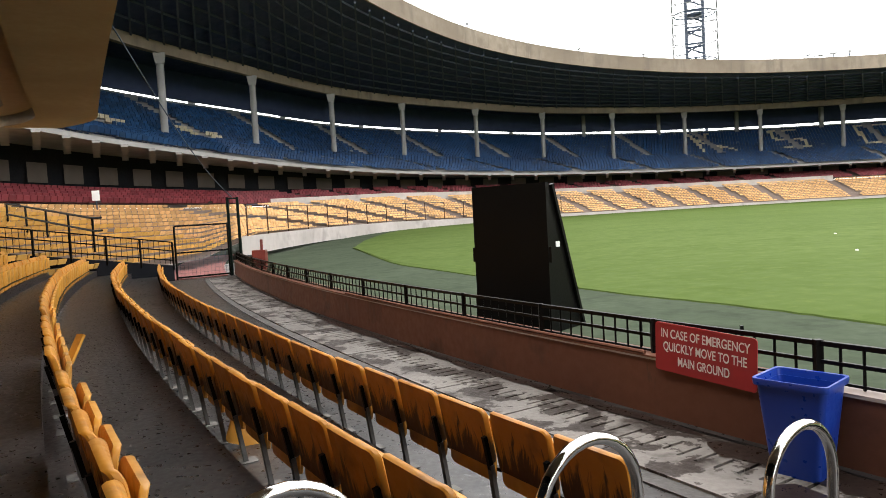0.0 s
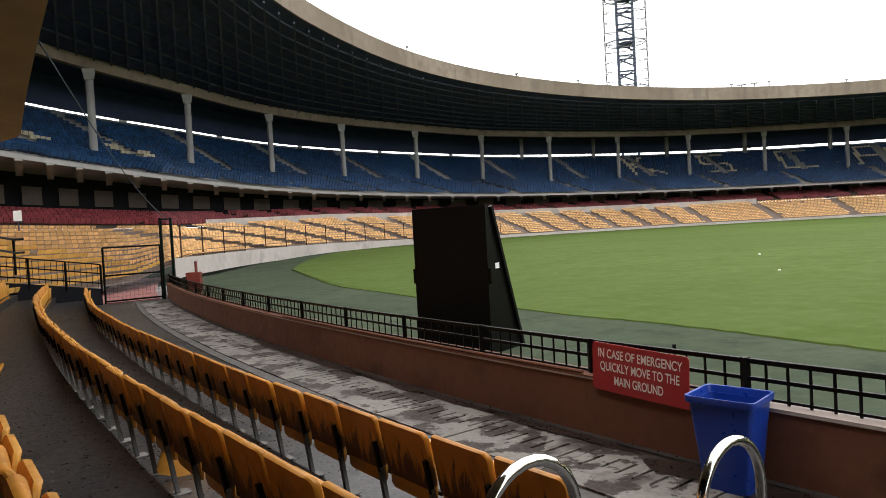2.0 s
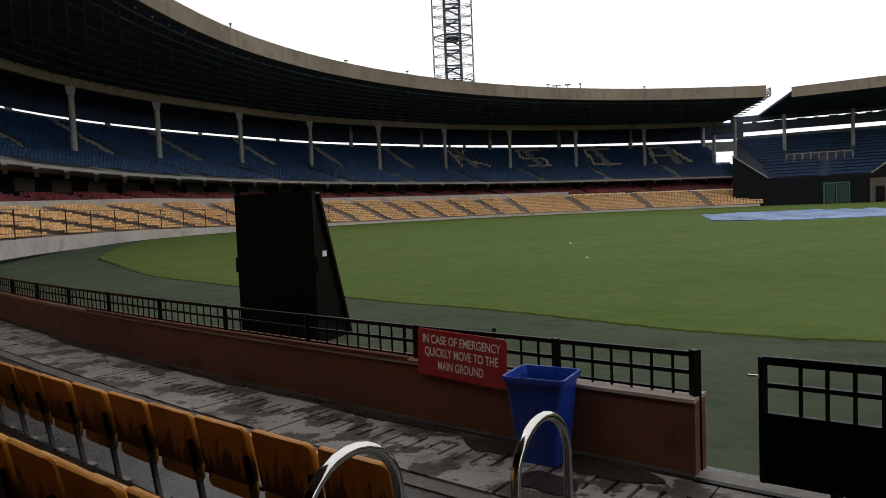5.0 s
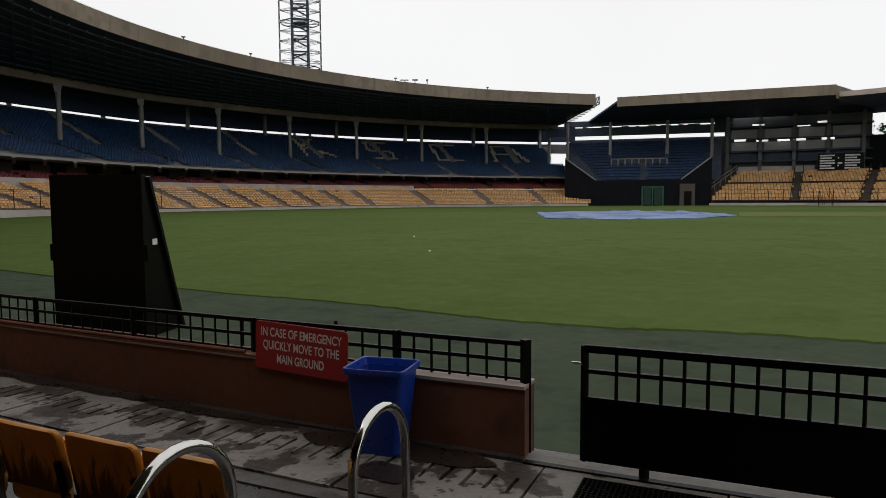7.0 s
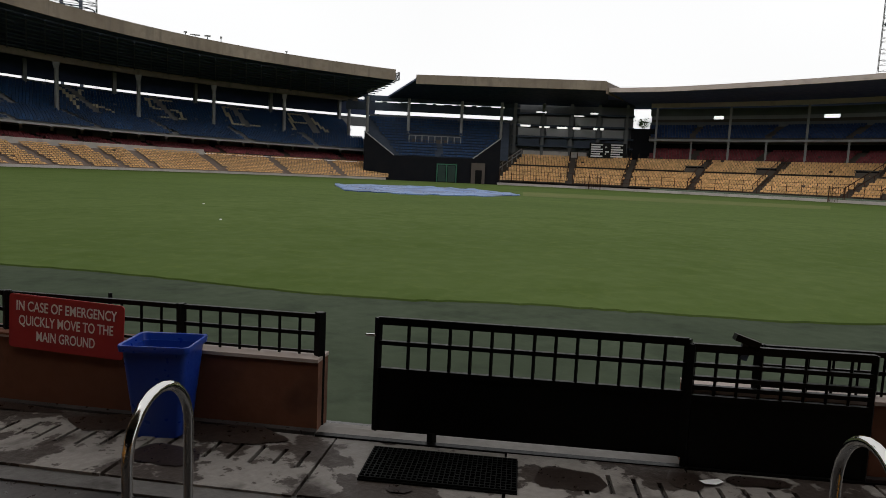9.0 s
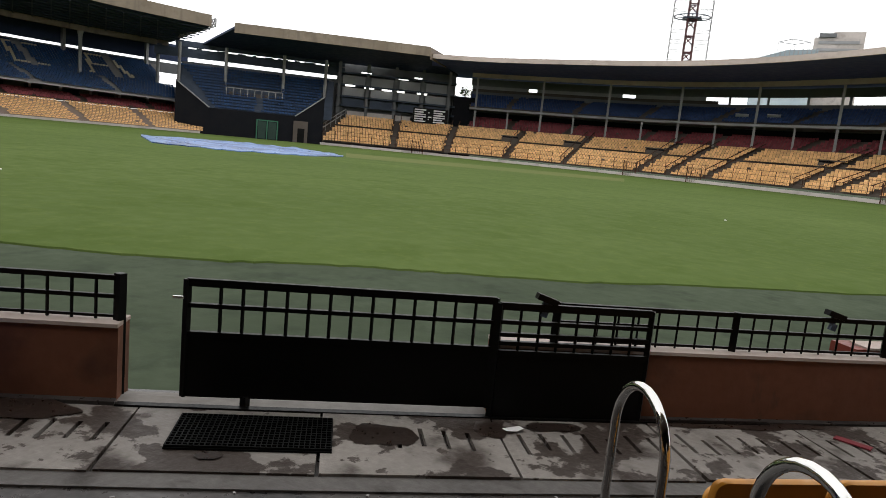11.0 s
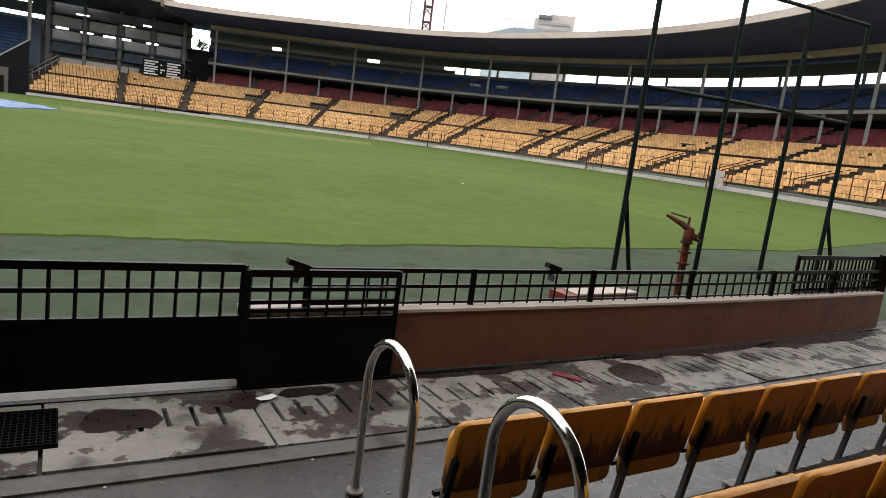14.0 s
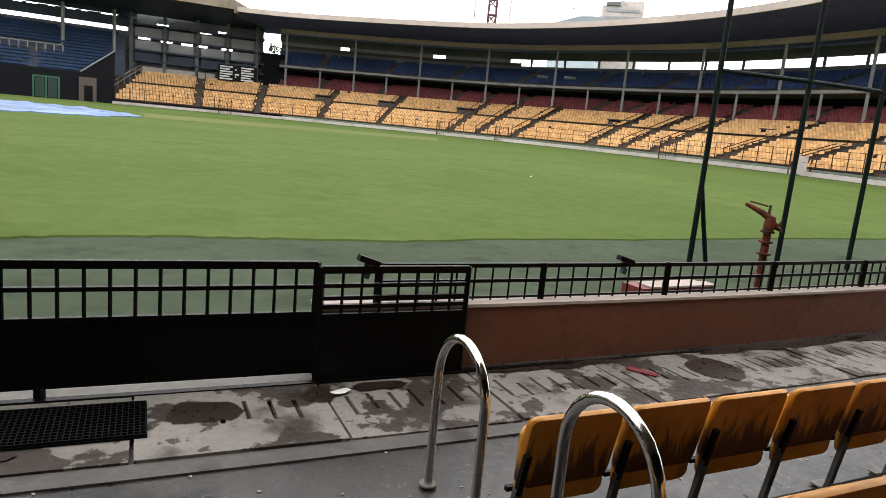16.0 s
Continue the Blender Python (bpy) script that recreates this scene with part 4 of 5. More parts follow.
for a in span(38.5, -41.2, 1.15):
    d0, d1 = ring(RING, a, 1) - 1.8, ring(RING, a, 3)
    z0, z1 = ZR(a), ZT(a) + 0.95
    t = Shape()
    t.bar(polar(a, d0, z0 - 0.75), polar(a, d1, z1 - 0.15), 0.16)
    n = 9
    for i in range(n):
        f0, f1 = i / n, (i + 1) / n
        p0, p1 = polar(a, d0 + (d1 - d0) * f0, z0 + (z1 - z0) * f0), polar(a, d0 + (d1 - d0) * f1, z0 - 0.75 + (z1 - z0 + 0.6) * f1)
        t.bar(p0, p1, 0.09)
    part("truss", t, STEEL, tr)
for i in range(1, 10):
    f = i / 10
    t = Shape()
    ln = [polar(a, (ring(RING, a, 1) - 1.8) * (1 - f) + ring(RING, a, 3) * f, ZR(a) * (1 - f) + (ZT(a) + 0.95) * f - 0.12) for a in span(A0, -45.2 + 2.6 * f, 2.0)]
    t.caps([[p + Vector((0, 0, u)) * 1.0 + p.normalized() * v_ for p in ln] for u, v_ in ((-0.1, -0.07), (-0.1, 0.07), (0.1, 0.07), (0.1, -0.07))])
    part("purlin", t, STEEL, tr)

for a, w_, h_ in ((-28.6, 0.5, 0.5), (-29.3, 1.4, 0.35), (-30.2, 0.9, 0.6), (-31.2, 0.35, 0.8), (-17.0, 0.4, 0.45), (-12.0, 0.5, 0.35), (-36.2, 0.4, 0.4), (-3.0, 0.3, 0.5)):
    m = Matrix.Translation(polar(a, ring(RING, a, 1) - 2.15, ZR(a) + 1.75)) @ Matrix.Rotation(radians(a), 4, "Z")
    fit = thing("roof_lamp", "small pale floodlight fitting on the roof's lip", "lamp fitting", "roof fittings", at=m)
    t = Shape()
    t.box(-0.06, 0.06, -0.06, 0.06, 0, h_)
    part("stem", t, STEEL, fit)
    t = Shape()
    t.hexa([(-w_ / 2, -0.2, h_ * 0.6), (w_ / 2, -0.2, h_ * 0.6), (w_ / 2, 0.2, h_ * 0.7), (-w_ / 2, 0.2, h_ * 0.7), (-w_ / 2, -0.25, h_), (w_ / 2, -0.25, h_), (w_ / 2, 0.15, h_ * 1.1), (-w_ / 2, 0.15, h_ * 1.1)])
    part("head", t, PANEL, fit)

# ---- east stand ----
EC = [-66.3, -71.7, -77.0, -82.5, -88.0, -93.5, -99.1, -104.7, -110.4, -116.2, -122]
E0, E1 = -65.8, -127.0
w = Shape()
w.caps(loft_ring(EAST, -53.8, E1, [(1, 0, 0.2), (1, 0, 0.85), (1, 0.35, 0.85), (1, 0.35, 0.2)]))
structure("boundary_wall_2", w, WHITEWALL, "low pale boundary wall of the curved stand", "wall")
e_aisles = [(a, 0.42) for a in (-59.8, -64.2, -69.2, -73.9, -79.9, -82.2, -85.1, -91.3, -93.9, -96.3, -101.5, -106.5, -112, -118)]
steps, places = tier(EAST, -53.9, E1, (1, 0.6, 1.1), (2, -1.0, 6.3), 15, e_aisles, lambda az, r: r != 8 and az < -53.95 - 0.13 * r)
structure("east_terrace", steps, STAIR, "stepped concrete terrace of the curved stand", "terrace")
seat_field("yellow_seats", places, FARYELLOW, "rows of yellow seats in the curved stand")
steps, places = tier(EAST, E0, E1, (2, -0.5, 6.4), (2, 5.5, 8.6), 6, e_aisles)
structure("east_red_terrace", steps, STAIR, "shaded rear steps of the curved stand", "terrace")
seat_field("red_seats", places, RED, "rows of dark red seats under the upper deck")
# near-black sheet again in place of the shade under the deck
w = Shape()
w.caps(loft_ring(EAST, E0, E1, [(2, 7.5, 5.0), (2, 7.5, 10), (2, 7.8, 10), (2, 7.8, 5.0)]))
structure("east_concourse_wall", w, DARK, "near-black wall painted as shade behind the red seats", "wall")
w = Shape()
w.caps(loft_ring(EAST, E0, E1, [(2, -0.6, 9.95), (2, -0.6, 10.35), (2, 9, 10.35), (2, 9, 9.95)]))
structure("east_deck", w, COLUMN, "pale concrete edge of the upper deck", "balcony")
steps, places = tier(EAST, E0, E1, (2, 0.2, 10.4), (2, 8.5, 13.3), 9, [(a - 2.7, 0.25) for a in EC])
structure("east_upper_terrace", steps, STAIR, "stepped upper deck of the curved stand", "terrace")
seat_field("navy_seats", places, NAVY, "rows of dark blue seats on the upper deck")
for i, a in enumerate(EC):
    for lower in (True, False):
        z0, z1 = (5.8, 9.95) if lower else (10.35, 16.25)
        c = thing("column", "slender square pale column of the curved stand", "column", "curved stand columns", at=Matrix.Translation(polar(a, ring(EAST, a, 2), z0)) @ Matrix.Rotation(radians(a), 4, "Z"))
        t = Shape()
        t.box(-.19, .19, -.19, .19, 0, z1 - z0)
        part("shaft", t, COLUMN, c)
    if i + 1 < len(EC):
        m_ = (a + EC[i + 1]) / 2
        c = thing("column", "short square pale column under the upper deck", "column", "curved stand columns", at=Matrix.Translation(polar(m_, ring(EAST, m_, 2), 5.8)) @ Matrix.Rotation(radians(m_), 4, "Z"))
        t = Shape()
        t.box(-.16, .16, -.16, .16, 0, 4.15)
        part("shaft", t, COLUMN, c)
w = Shape()
w.caps(loft_ring(EAST, E0, E1, [(2, -0.35, 16.2), (2, -0.35, 16.95), (2, 0.35, 16.95), (2, 0.35, 16.2)]))
structure("east_ring_beam", w, EASTFASCIA, "pale concrete beam on the columns", "beam")
w = Shape()
w.caps(loft_ring(EAST, E0, E1, [(2, 8.7, 12.0), (2, 8.7, 14.2), (2, 9.0, 14.2), (2, 9.0, 12.0)]))
structure("east_rear_wall", w, GREYWALL, "rear wall of the upper deck", "wall")
w = Shape()
w.caps(loft_ring(EAST, E0, E1, [(2, 8.7, 15.4), (2, 8.7, 16.8), (2, 9.0, 16.8), (2, 9.0, 15.4)]))
structure("east_rear_beam", w, GREYWALL, "rear beam over the window band", "beam")
for a in span(-86.0, -126.0, 2.75):
    t = Shape()
    m = Matrix.Translation(polar(a, ring(EAST, a, 2) + 8.85, 14.15)) @ Matrix.Rotation(radians(a), 4, "Z")
    t.box(-.2, .2, -.15, .15, 0, 1.3, m)
    tagged(part("mullion", t, GREYWALL), "grey concrete mullion in the rear window band", "mullion", "window band mullions")
w = Shape()
w.caps(loft_ring(EAST, -62.4, E1, [(1, -2, 17.3), (1, -2, 17.6), (2, 0, 17.25), (2, 12, 17.4), (2, 12, 17.1), (2, 0, 16.96)]))
structure("east_roof", w, EASTROOF, "dark flat roof of the curved stand", "roof")
w = Shape()
w.caps(loft_ring(EAST, -62.4, E1, [(1, -2.3, 17.25), (1, -2.3, 18.02), (1, -1.95, 18.02), (1, -1.95, 17.25)], 1.0))
structure("east_fascia", w, EASTFASCIA, "thin pale concrete fascia of the roof", "fascia")

# infill between the rear posts of the first bays, fence and doors along the front, rails beside the aisles
for a0, a1, z0, z1, mt in ((-65.9, -85.2, 14.15, 14.75, STAIR), (-65.9, -70.5, 14.74, 15.45, PANEL), (-71.2, -78.0, 14.74, 15.45, PANEL), (-79.0, -84.3, 14.74, 15.45, PANEL)):
    t = Shape()
    t.caps(loft_ring(EAST, a0, a1, [(2, 8.72, z0), (2, 8.72, z1), (2, 9.02, z1), (2, 9.02, z0)]))
    structure("infill_panel", t, mt, "infill panel in the rear window band", "panel")
ef = thing("front_fence", "thin rust-brown wire fence along the front row", "fence")
azs = span(-54.0, -122.0, 1.0)
for a in azs:
    t = Shape()
    d_ = ring(EAST, a, 1) + 0.15
    t.bar(polar(a, d_, 1.15), polar(a, d_, 3.1), 0.08)
    part("post", t, RUST, ef)
for z in (1.7, 2.4, 3.05):
    t = Shape()
    t.caps(loft_ring(EAST, -54, -122, [(1, 0.12, z), (1, 0.12, z + 0.05), (1, 0.18, z + 0.05), (1, 0.18, z)]))
    part("rail", t, RUST, ef)
for a in (-61.8, -79.3, -84.2, -97.5, -107.0):
    dr = thing("pitch_door", "pale panelled pitch gate in the front fence", "gate", "pitch gates", at=Matrix.Translation(polar(a, ring(EAST, a, 1) - 0.1, 0.4)) @ Matrix.Rotation(radians(a), 4, "Z"))
    t = Shape()
    if a < -105:
        t.box(-0.65, 0.65, -0.05, 0.05, 0.1, 2.0)
    else:
        for k in range(6):
            t.bar((-0.8 + k * 0.32, 0, 0.1), (-0.8 + k * 0.32, 0, 2.2), 0.05)
        t.bar((-0.9, 0, 2.2), (0.9, 0, 2.2), 0.06)
    part("leaf", t, WHITEWALL if a < -105 else RUST, dr)
    for x in (-1.0, 1.0):
        t = Shape()
        t.box(x - 0.08, x + 0.08, -0.08, 0.08, 0, 2.4)
        part("post", t, RUST, dr)


def lane_point(table, c0, front, rear, f, side, lift):
    """A place beside a slanting aisle, f of the way up the tier."""
    p = polar(c0, ring(table, c0, *front[:2]), 0)
    out = Vector((p.x - 59, p.y - 37, 0)).normalized()
    dep = ring(table, c0, *rear[:2]) - ring(table, c0, *front[:2])
    q = p + out * dep * f + Vector((-out.y, out.x, 0)) * side
    q.z = front[2] + (rear[2] - front[2]) * f + lift
    return q


for c0, _ in e_aisles[:-1]:
    ar = thing("aisle_rail", "dark steel handrail beside the terrace stairs", "handrail", "aisle handrails")
    for side in (-0.7, 0.7):
        t = Shape()
        t.bar(lane_point(EAST, c0, (1, 0.6, 1.1), (2, -1.0, 6.3), 0.03, side, 1.15), lane_point(EAST, c0, (1, 0.6, 1.1), (2, -1.0, 6.3), 1.0, side, 1.15), 0.09)
        part("rail", t, RUST, ar)
        for k in range(6):
            t = Shape()
            t.bar(lane_point(EAST, c0, (1, 0.6, 1.1), (2, -1.0, 6.3), 0.05 + 0.19 * k, side, -0.1), lane_point(EAST, c0, (1, 0.6, 1.1), (2, -1.0, 6.3), 0.05 + 0.19 * k, side, 1.15), 0.08)
            part("post", t, RUST, ar)
# entrances that open halfway up the tier
for c0 in (-69.6, -74.3, -80.3, -91.7, -101.9, -112.5):
    vm = thing("vomitory", "dark stair opening with a parapet in the terrace", "stair opening", "stair openings", at=Matrix.Translation(lane_point(EAST, c0, (1, 0.6, 1.1), (2, -1.0, 6.3), 0.55, 2.2, 0.0)) @ Matrix.Rotation(radians(c0), 4, "Z"))
    # a solid near-black box is painted as the shade inside the opening
    t = Shape()
    t.box(-1.5, 1.5, -0.1, 1.6, -0.2, 1.25)
    part("opening", t, DARK, vm)
    t = Shape()
    t.box(-1.6, 1.6, -0.25, -0.1, -0.2, 1.0)
    part("parapet", t, STAIR, vm)
    t = Shape()
    t.box(-1.7, 1.7, -0.3, 1.7, 1.25, 1.4)
    part("lintel", t, STAIR, vm)
for a in (-87.0, -89.2):
    t = Shape()
    m = Matrix.Translation(polar(a, ring(EAST, a, 2) + 2.4, 11.5)) @ Matrix.Rotation(radians(a), 4, "Z") @ Matrix.Rotation(radians(-20), 4, "X")
    t.box(-1.0, 1.0, -0.6, 0.6, 0.35, 0.45, m)
    tagged(part("banner_sheet", t, WHITE), "white sheet spread over the blue seats", "sheet", "white sheets")

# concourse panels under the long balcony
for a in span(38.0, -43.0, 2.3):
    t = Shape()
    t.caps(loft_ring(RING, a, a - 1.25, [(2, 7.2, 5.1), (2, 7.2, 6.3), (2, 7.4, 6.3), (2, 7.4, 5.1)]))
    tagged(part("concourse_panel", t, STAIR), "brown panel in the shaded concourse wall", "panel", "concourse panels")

# rear posts of the long stand, handrails and notice in its near end
for a in COLS:
    p = polar(a, ring(RING, a, 3), 0)
    out = Vector((p.x - 59, p.y - 37, 0)).normalized()
    q = p + out * 8.2
    t = Shape()
    t.hexa([q + Vector(v_) for v_ in ((-.3, -.3, ZC(a) + 3.2), (.3, -.3, ZC(a) + 3.2), (.3, .3, ZC(a) + 3.2), (-.3, .3, ZC(a) + 3.2), (-.3, -.3, ZC(a) + 8.3), (.3, -.3, ZC(a) + 8.3), (.3, .3, ZC(a) + 8.3), (-.3, .3, ZC(a) + 8.3))])
    tagged(part("rear_post", t, COLUMN), "pale rear post of the upper terrace", "post", "rear posts")
hr = thing("stair_handrail", "black steel handrails beside the terrace steps", "handrail")
for dz in (0, -0.45):
    t = Shape()
    t.tube([polar(32.5, 34, 3.35 + dz), polar(27.2, 27, 2.45 + dz), polar(26.6, 26.6, 2.45 + dz)], 0.04, 8)
    part("rail", t, BLACK, hr)
for k in range(5):
    f = k / 4
    t = Shape()
    p = polar(32.5, 34, 3.35) * (1 - f) + polar(27.2, 27, 2.45) * f
    t.bar(p - Vector((0, 0, 1.2)), p, 0.06)
    part("post", t, BLACK, hr)
nb = thing("notice_board", "small white notice on a post among red seats", "notice")
t = Shape()
p = polar(26.8, 42, 3.35)
t.box(p.x - 0.2, p.x + 0.2, p.y - 0.03, p.y + 0.03, p.z + 0.3, p.z + 0.85)
part("plate", t, WHITE, nb)
t = Shape()
t.bar((p.x, p.y + 0.05, p.z - 0.2), (p.x, p.y + 0.05, p.z + 0.5), 0.05)
part("post", t, STEEL, nb)


# ---- pavilion between the stands ----
def wall_at(a0, a1, d, z0, z1, thick=0.4, d1=None):
    """An upright wall panel between two bearings."""
    p, q = polar(a0, d, z0), polar(a1, d1 or d, z0)
    out = (p + q).normalized() * thick
    out.z = 0
    h = Vector((0, 0, z1 - z0))
    return Shape().hexa([p, q, q + out, p + out, p + h, q + h, q + out + h, p + out + h])


structure("sight_screen_wall", wall_at(-44.6, -53.4, 127, 0.2, 4.95), DARK, "dark blue-black wall below the pavilion", "wall")
steps, places = tier(np.array([(-42, 127, 138), (-56, 127, 138)]), -42.8, -54.6, (1, 0.3, 4.9), (2, 0, 12.6), 14, [], lambda a, r: -52.9 - 0.1 * r < a < -45.4 + 0.19 * r and not (5 < r < 8 and -50.6 < a < -46.3) and not (r < 6 and -49.1 < a < -48.6))
structure("pavilion_terrace", steps, STEEL, "stepped pavilion terrace", "terrace")
seat_field("blue_seats", places, BLUE, "rows of blue seats on the pavilion terrace")
structure("pavilion_landing", wall_at(-46.3, -50.6, 131.5, 7.4, 8.3, 1.2), STAIR, "brown parapet of the landing among the blue seats", "wall")
structure("pavilion_rear_wall", wall_at(-43.0, -55.4, 140, 0.2, 13.3), GREYWALL, "grey rear wall of the pavilion", "wall")
for a, z in ((-42.8, 14.6), (-46.2, 14.6), (-50.6, 14.6), (-53.9, 14.6)):
    t = Shape()
    t.tube([polar(a, 134, 8.3), polar(a, 134, z + 1.5)], 0.3, 10)
    tagged(part("column", t, COLUMN, smooth=True), "pale round column of the pavilion", "column", "pavilion columns")
structure("pavilion_beam", wall_at(-41.0, -55.4, 140, 14.0, 15.62), STEEL, "dark beam at the pavilion's rear", "beam")
r_ = Shape()
p = [polar(-46.7, 122, 18.1), polar(-62.2, 122, 17.8), polar(-64.6, 142, 16.5), polar(-44.2, 142, 16.5)]
r_.hexa([*p, *[q + Vector((0, 0, 0.35)) for q in p]])
structure("pavilion_roof", r_, ROOFDARK, "dark roof over the pavilion", "roof")
structure("pavilion_fascia", wall_at(-46.7, -62.2, 121.7, 17.4, 19.0), FASCIA, "weathered concrete fascia of the pavilion roof", "fascia")
structure("pavilion_fascia", wall_at(-62.2, -63.6, 121.7, 16.9, 18.9, 0.4, 132), FASCIA, "return of the pavilion's concrete fascia", "fascia")
rnd = random.Random(21)
a = -41.2
while a > -55.0:
    b = a - rnd.uniform(0.25, 0.9)
    structure("slit_panel", wall_at(a, b, 140.1, 15.62, 15.9, 0.2), STEEL, "dark panel between the pavilion's rear beams", "panel")
    a = b - rnd.uniform(0.3, 1.3)
structure("pavilion_beam", wall_at(-42.5, -55.4, 140, 15.9, 17.0), STEEL, "dark beam under the pavilion roof", "beam")
# media box with glass front
structure("media_wall", wall_at(-54.8, -64.5, 141, 0.2, 17.0), GREYWALL, "grey wall of the media box", "wall")
structure("media_base", wall_at(-55.8, -61.0, 138.5, 5.4, 7.4, 2.0), WHITEWALL, "pale parapet of the media box", "wall")
for z in (8.2, 10.0, 12.2, 14.5):
    structure("media_floor", wall_at(-54.8, -64.6, 138.3, z, z + 0.3, 3), STEEL, "dark floor edge of the media box", "floor")
for a in (-54.9, -57.2, -59.5, -61.7, -63.9):
    structure("media_post", wall_at(a, a - 0.25, 138, 6.0, 16.8, 0.5), GREYWALL, "grey post of the media box", "post")
for z0, z1 in ((8.5, 9.9), (10.4, 11.9), (12.6, 14.2)):
    for a0, a1 in ((-55.3, -57.1), (-57.6, -59.4), (-59.9, -61.6), (-62.1, -63.8)):
        structure("media_panel", wall_at(a0, a1, 138.9, z0, z1, 0.2), PANEL if z0 > 9 else STEEL, "pale grey panel of the media box", "panel")
LAMP = bpy.data.materials.new("lamp")
LAMP.use_nodes = True
LAMP.node_tree.nodes["Principled BSDF"].inputs["Emission Color"].default_value = (1, 1, 0.96, 1)
LAMP.node_tree.nodes["Principled BSDF"].inputs["Emission Strength"].default_value = 4
for a, z in ((-57.15, 14.9), (-60.2, 14.55), (-61.5, 14.93), (-55.9, 12.25), (-57.45, 12.12), (-58.9, 12.06), (-59.95, 12.05), (-61.8, 12.05)):
    t = Shape()
    p = polar(a, 138.2, z)
    t.tube([p - Vector((0.5, -0.85, 0)), p + Vector((0.5, -0.85, 0))], 0.2, 8)
    tagged(part("strip_lamp", t, LAMP), "lit white strip lamp of the media box", "lamp", "media box lamps")
sb = thing("scoreboard", "black scoreboard with white rows of unreadable writing", "scoreboard")
part("board", wall_at(-61.2, -64.1, 136.5, 6.4, 9.3, 0.3), BLACK, sb)
for j in range(6):
    for a, wide in ((-61.32, 0.95), (-62.45, 0.3), (-62.9, 0.95)):
        if wide > 0.5 or j in (1, 2, 4):
            part("writing_bar", wall_at(a, a - wide + 0.2 * (j % 3 == 1), 136.4, 6.6 + j * 0.44, 6.86 + j * 0.44, 0.08), WHITE, sb)
structure("stair_tower", wall_at(-64.4, -66.2, 139, 0.2, 12.4, 3), DARK, "dark stair tower beside the media box", "wall")
gr = thing("green_gate", "green framed players' gate in the dark wall", "gate")
for a in (-48.7, -49.5, -50.3):
    part("post", wall_at(a, a - 0.1, 126.2, 0.2, 3.6, 0.2), GATEGREEN, gr)
part("lintel", wall_at(-48.7, -50.4, 126.2, 3.6, 3.8, 0.2), GATEGREEN, gr)
for a in (-48.85, -49.65):
    part("leaf", wall_at(a, a - 0.6, 126.25, 0.5, 3.5, 0.1), DARKGREEN, gr, "dark green mesh leaf")
structure("door_surround", wall_at(-51.6, -52.75, 126.3, 0.3, 4.2, 0.25), STAIR, "brown surround of the players' door", "wall")
structure("door_1", wall_at(-51.95, -52.5, 126.2, 0.3, 2.9, 0.08), BLACK, "dark closed door below the pavilion", "door")
for foot, head, z1 in ((-45.1, -42.6, 8.8), (-51.7, -53.95, 8.6)):
    p, q = polar(foot, 126.6, 0.2), polar(head, 127.2, 0.2)
    back = polar((foot + head) / 2, 0.5, 0)
    c = [p, q, q + back, p + back] if foot > head else [q, p, p + back, q + back]
    top = {0: Vector((0, 0, 4.7)), 1: Vector((0, 0, z1))}
    hi = [0, 1, 1, 0] if foot > head else [1, 0, 0, 1]
    structure("pavilion_flank", Shape().hexa(c + [v_ + top[k] for v_, k in zip(c, hi)]), DARK, "dark raked flank wall of the pavilion terrace", "wall")
    t = Shape()
    t.bar(p + top[0] + back * 0.3 + Vector((0, 0, 0.1)), q + top[1] + back * 0.3 + Vector((0, 0, 0.1)), 0.7, 0.18)
    structure("flank_coping", t, COLUMN, "pale coping on the raked flank wall", "trim")
sr = thing("stair_rail", "grey steel handrail beside the pavilion stair", "handrail")
for dz in (0, 0.7):
    t = Shape()
    t.bar(polar(-53.75, 127.4, 3.2 + dz), polar(-55.7, 137.5, 6.9 + dz), 0.14)
    part("rail", t, COLUMN, sr)
for k in range(6):
    p = polar(-53.75, 127.4, 3.2).lerp(polar(-55.7, 137.5, 6.9), k / 5)
    t = Shape()
    t.bar(p - Vector((0, 0, 0.9)), p + Vector((0, 0, 0.7)), 0.12)
    part("post", t, COLUMN, sr)
lr = thing("landing_rail", "pale posts and rail on the landing parapet", "handrail")
t = Shape()
t.bar(polar(-46.3, 131.4, 9.0), polar(-50.6, 131.4, 9.0), 0.12)
part("rail", t, COLUMN, lr)
for k in range(9):
    t = Shape()
    t.bar(polar(-46.3 - 4.3 * k / 8, 131.4, 7.5), polar(-46.3 - 4.3 * k / 8, 131.4, 9.0), 0.16)
    part("post", t, COLUMN, lr)


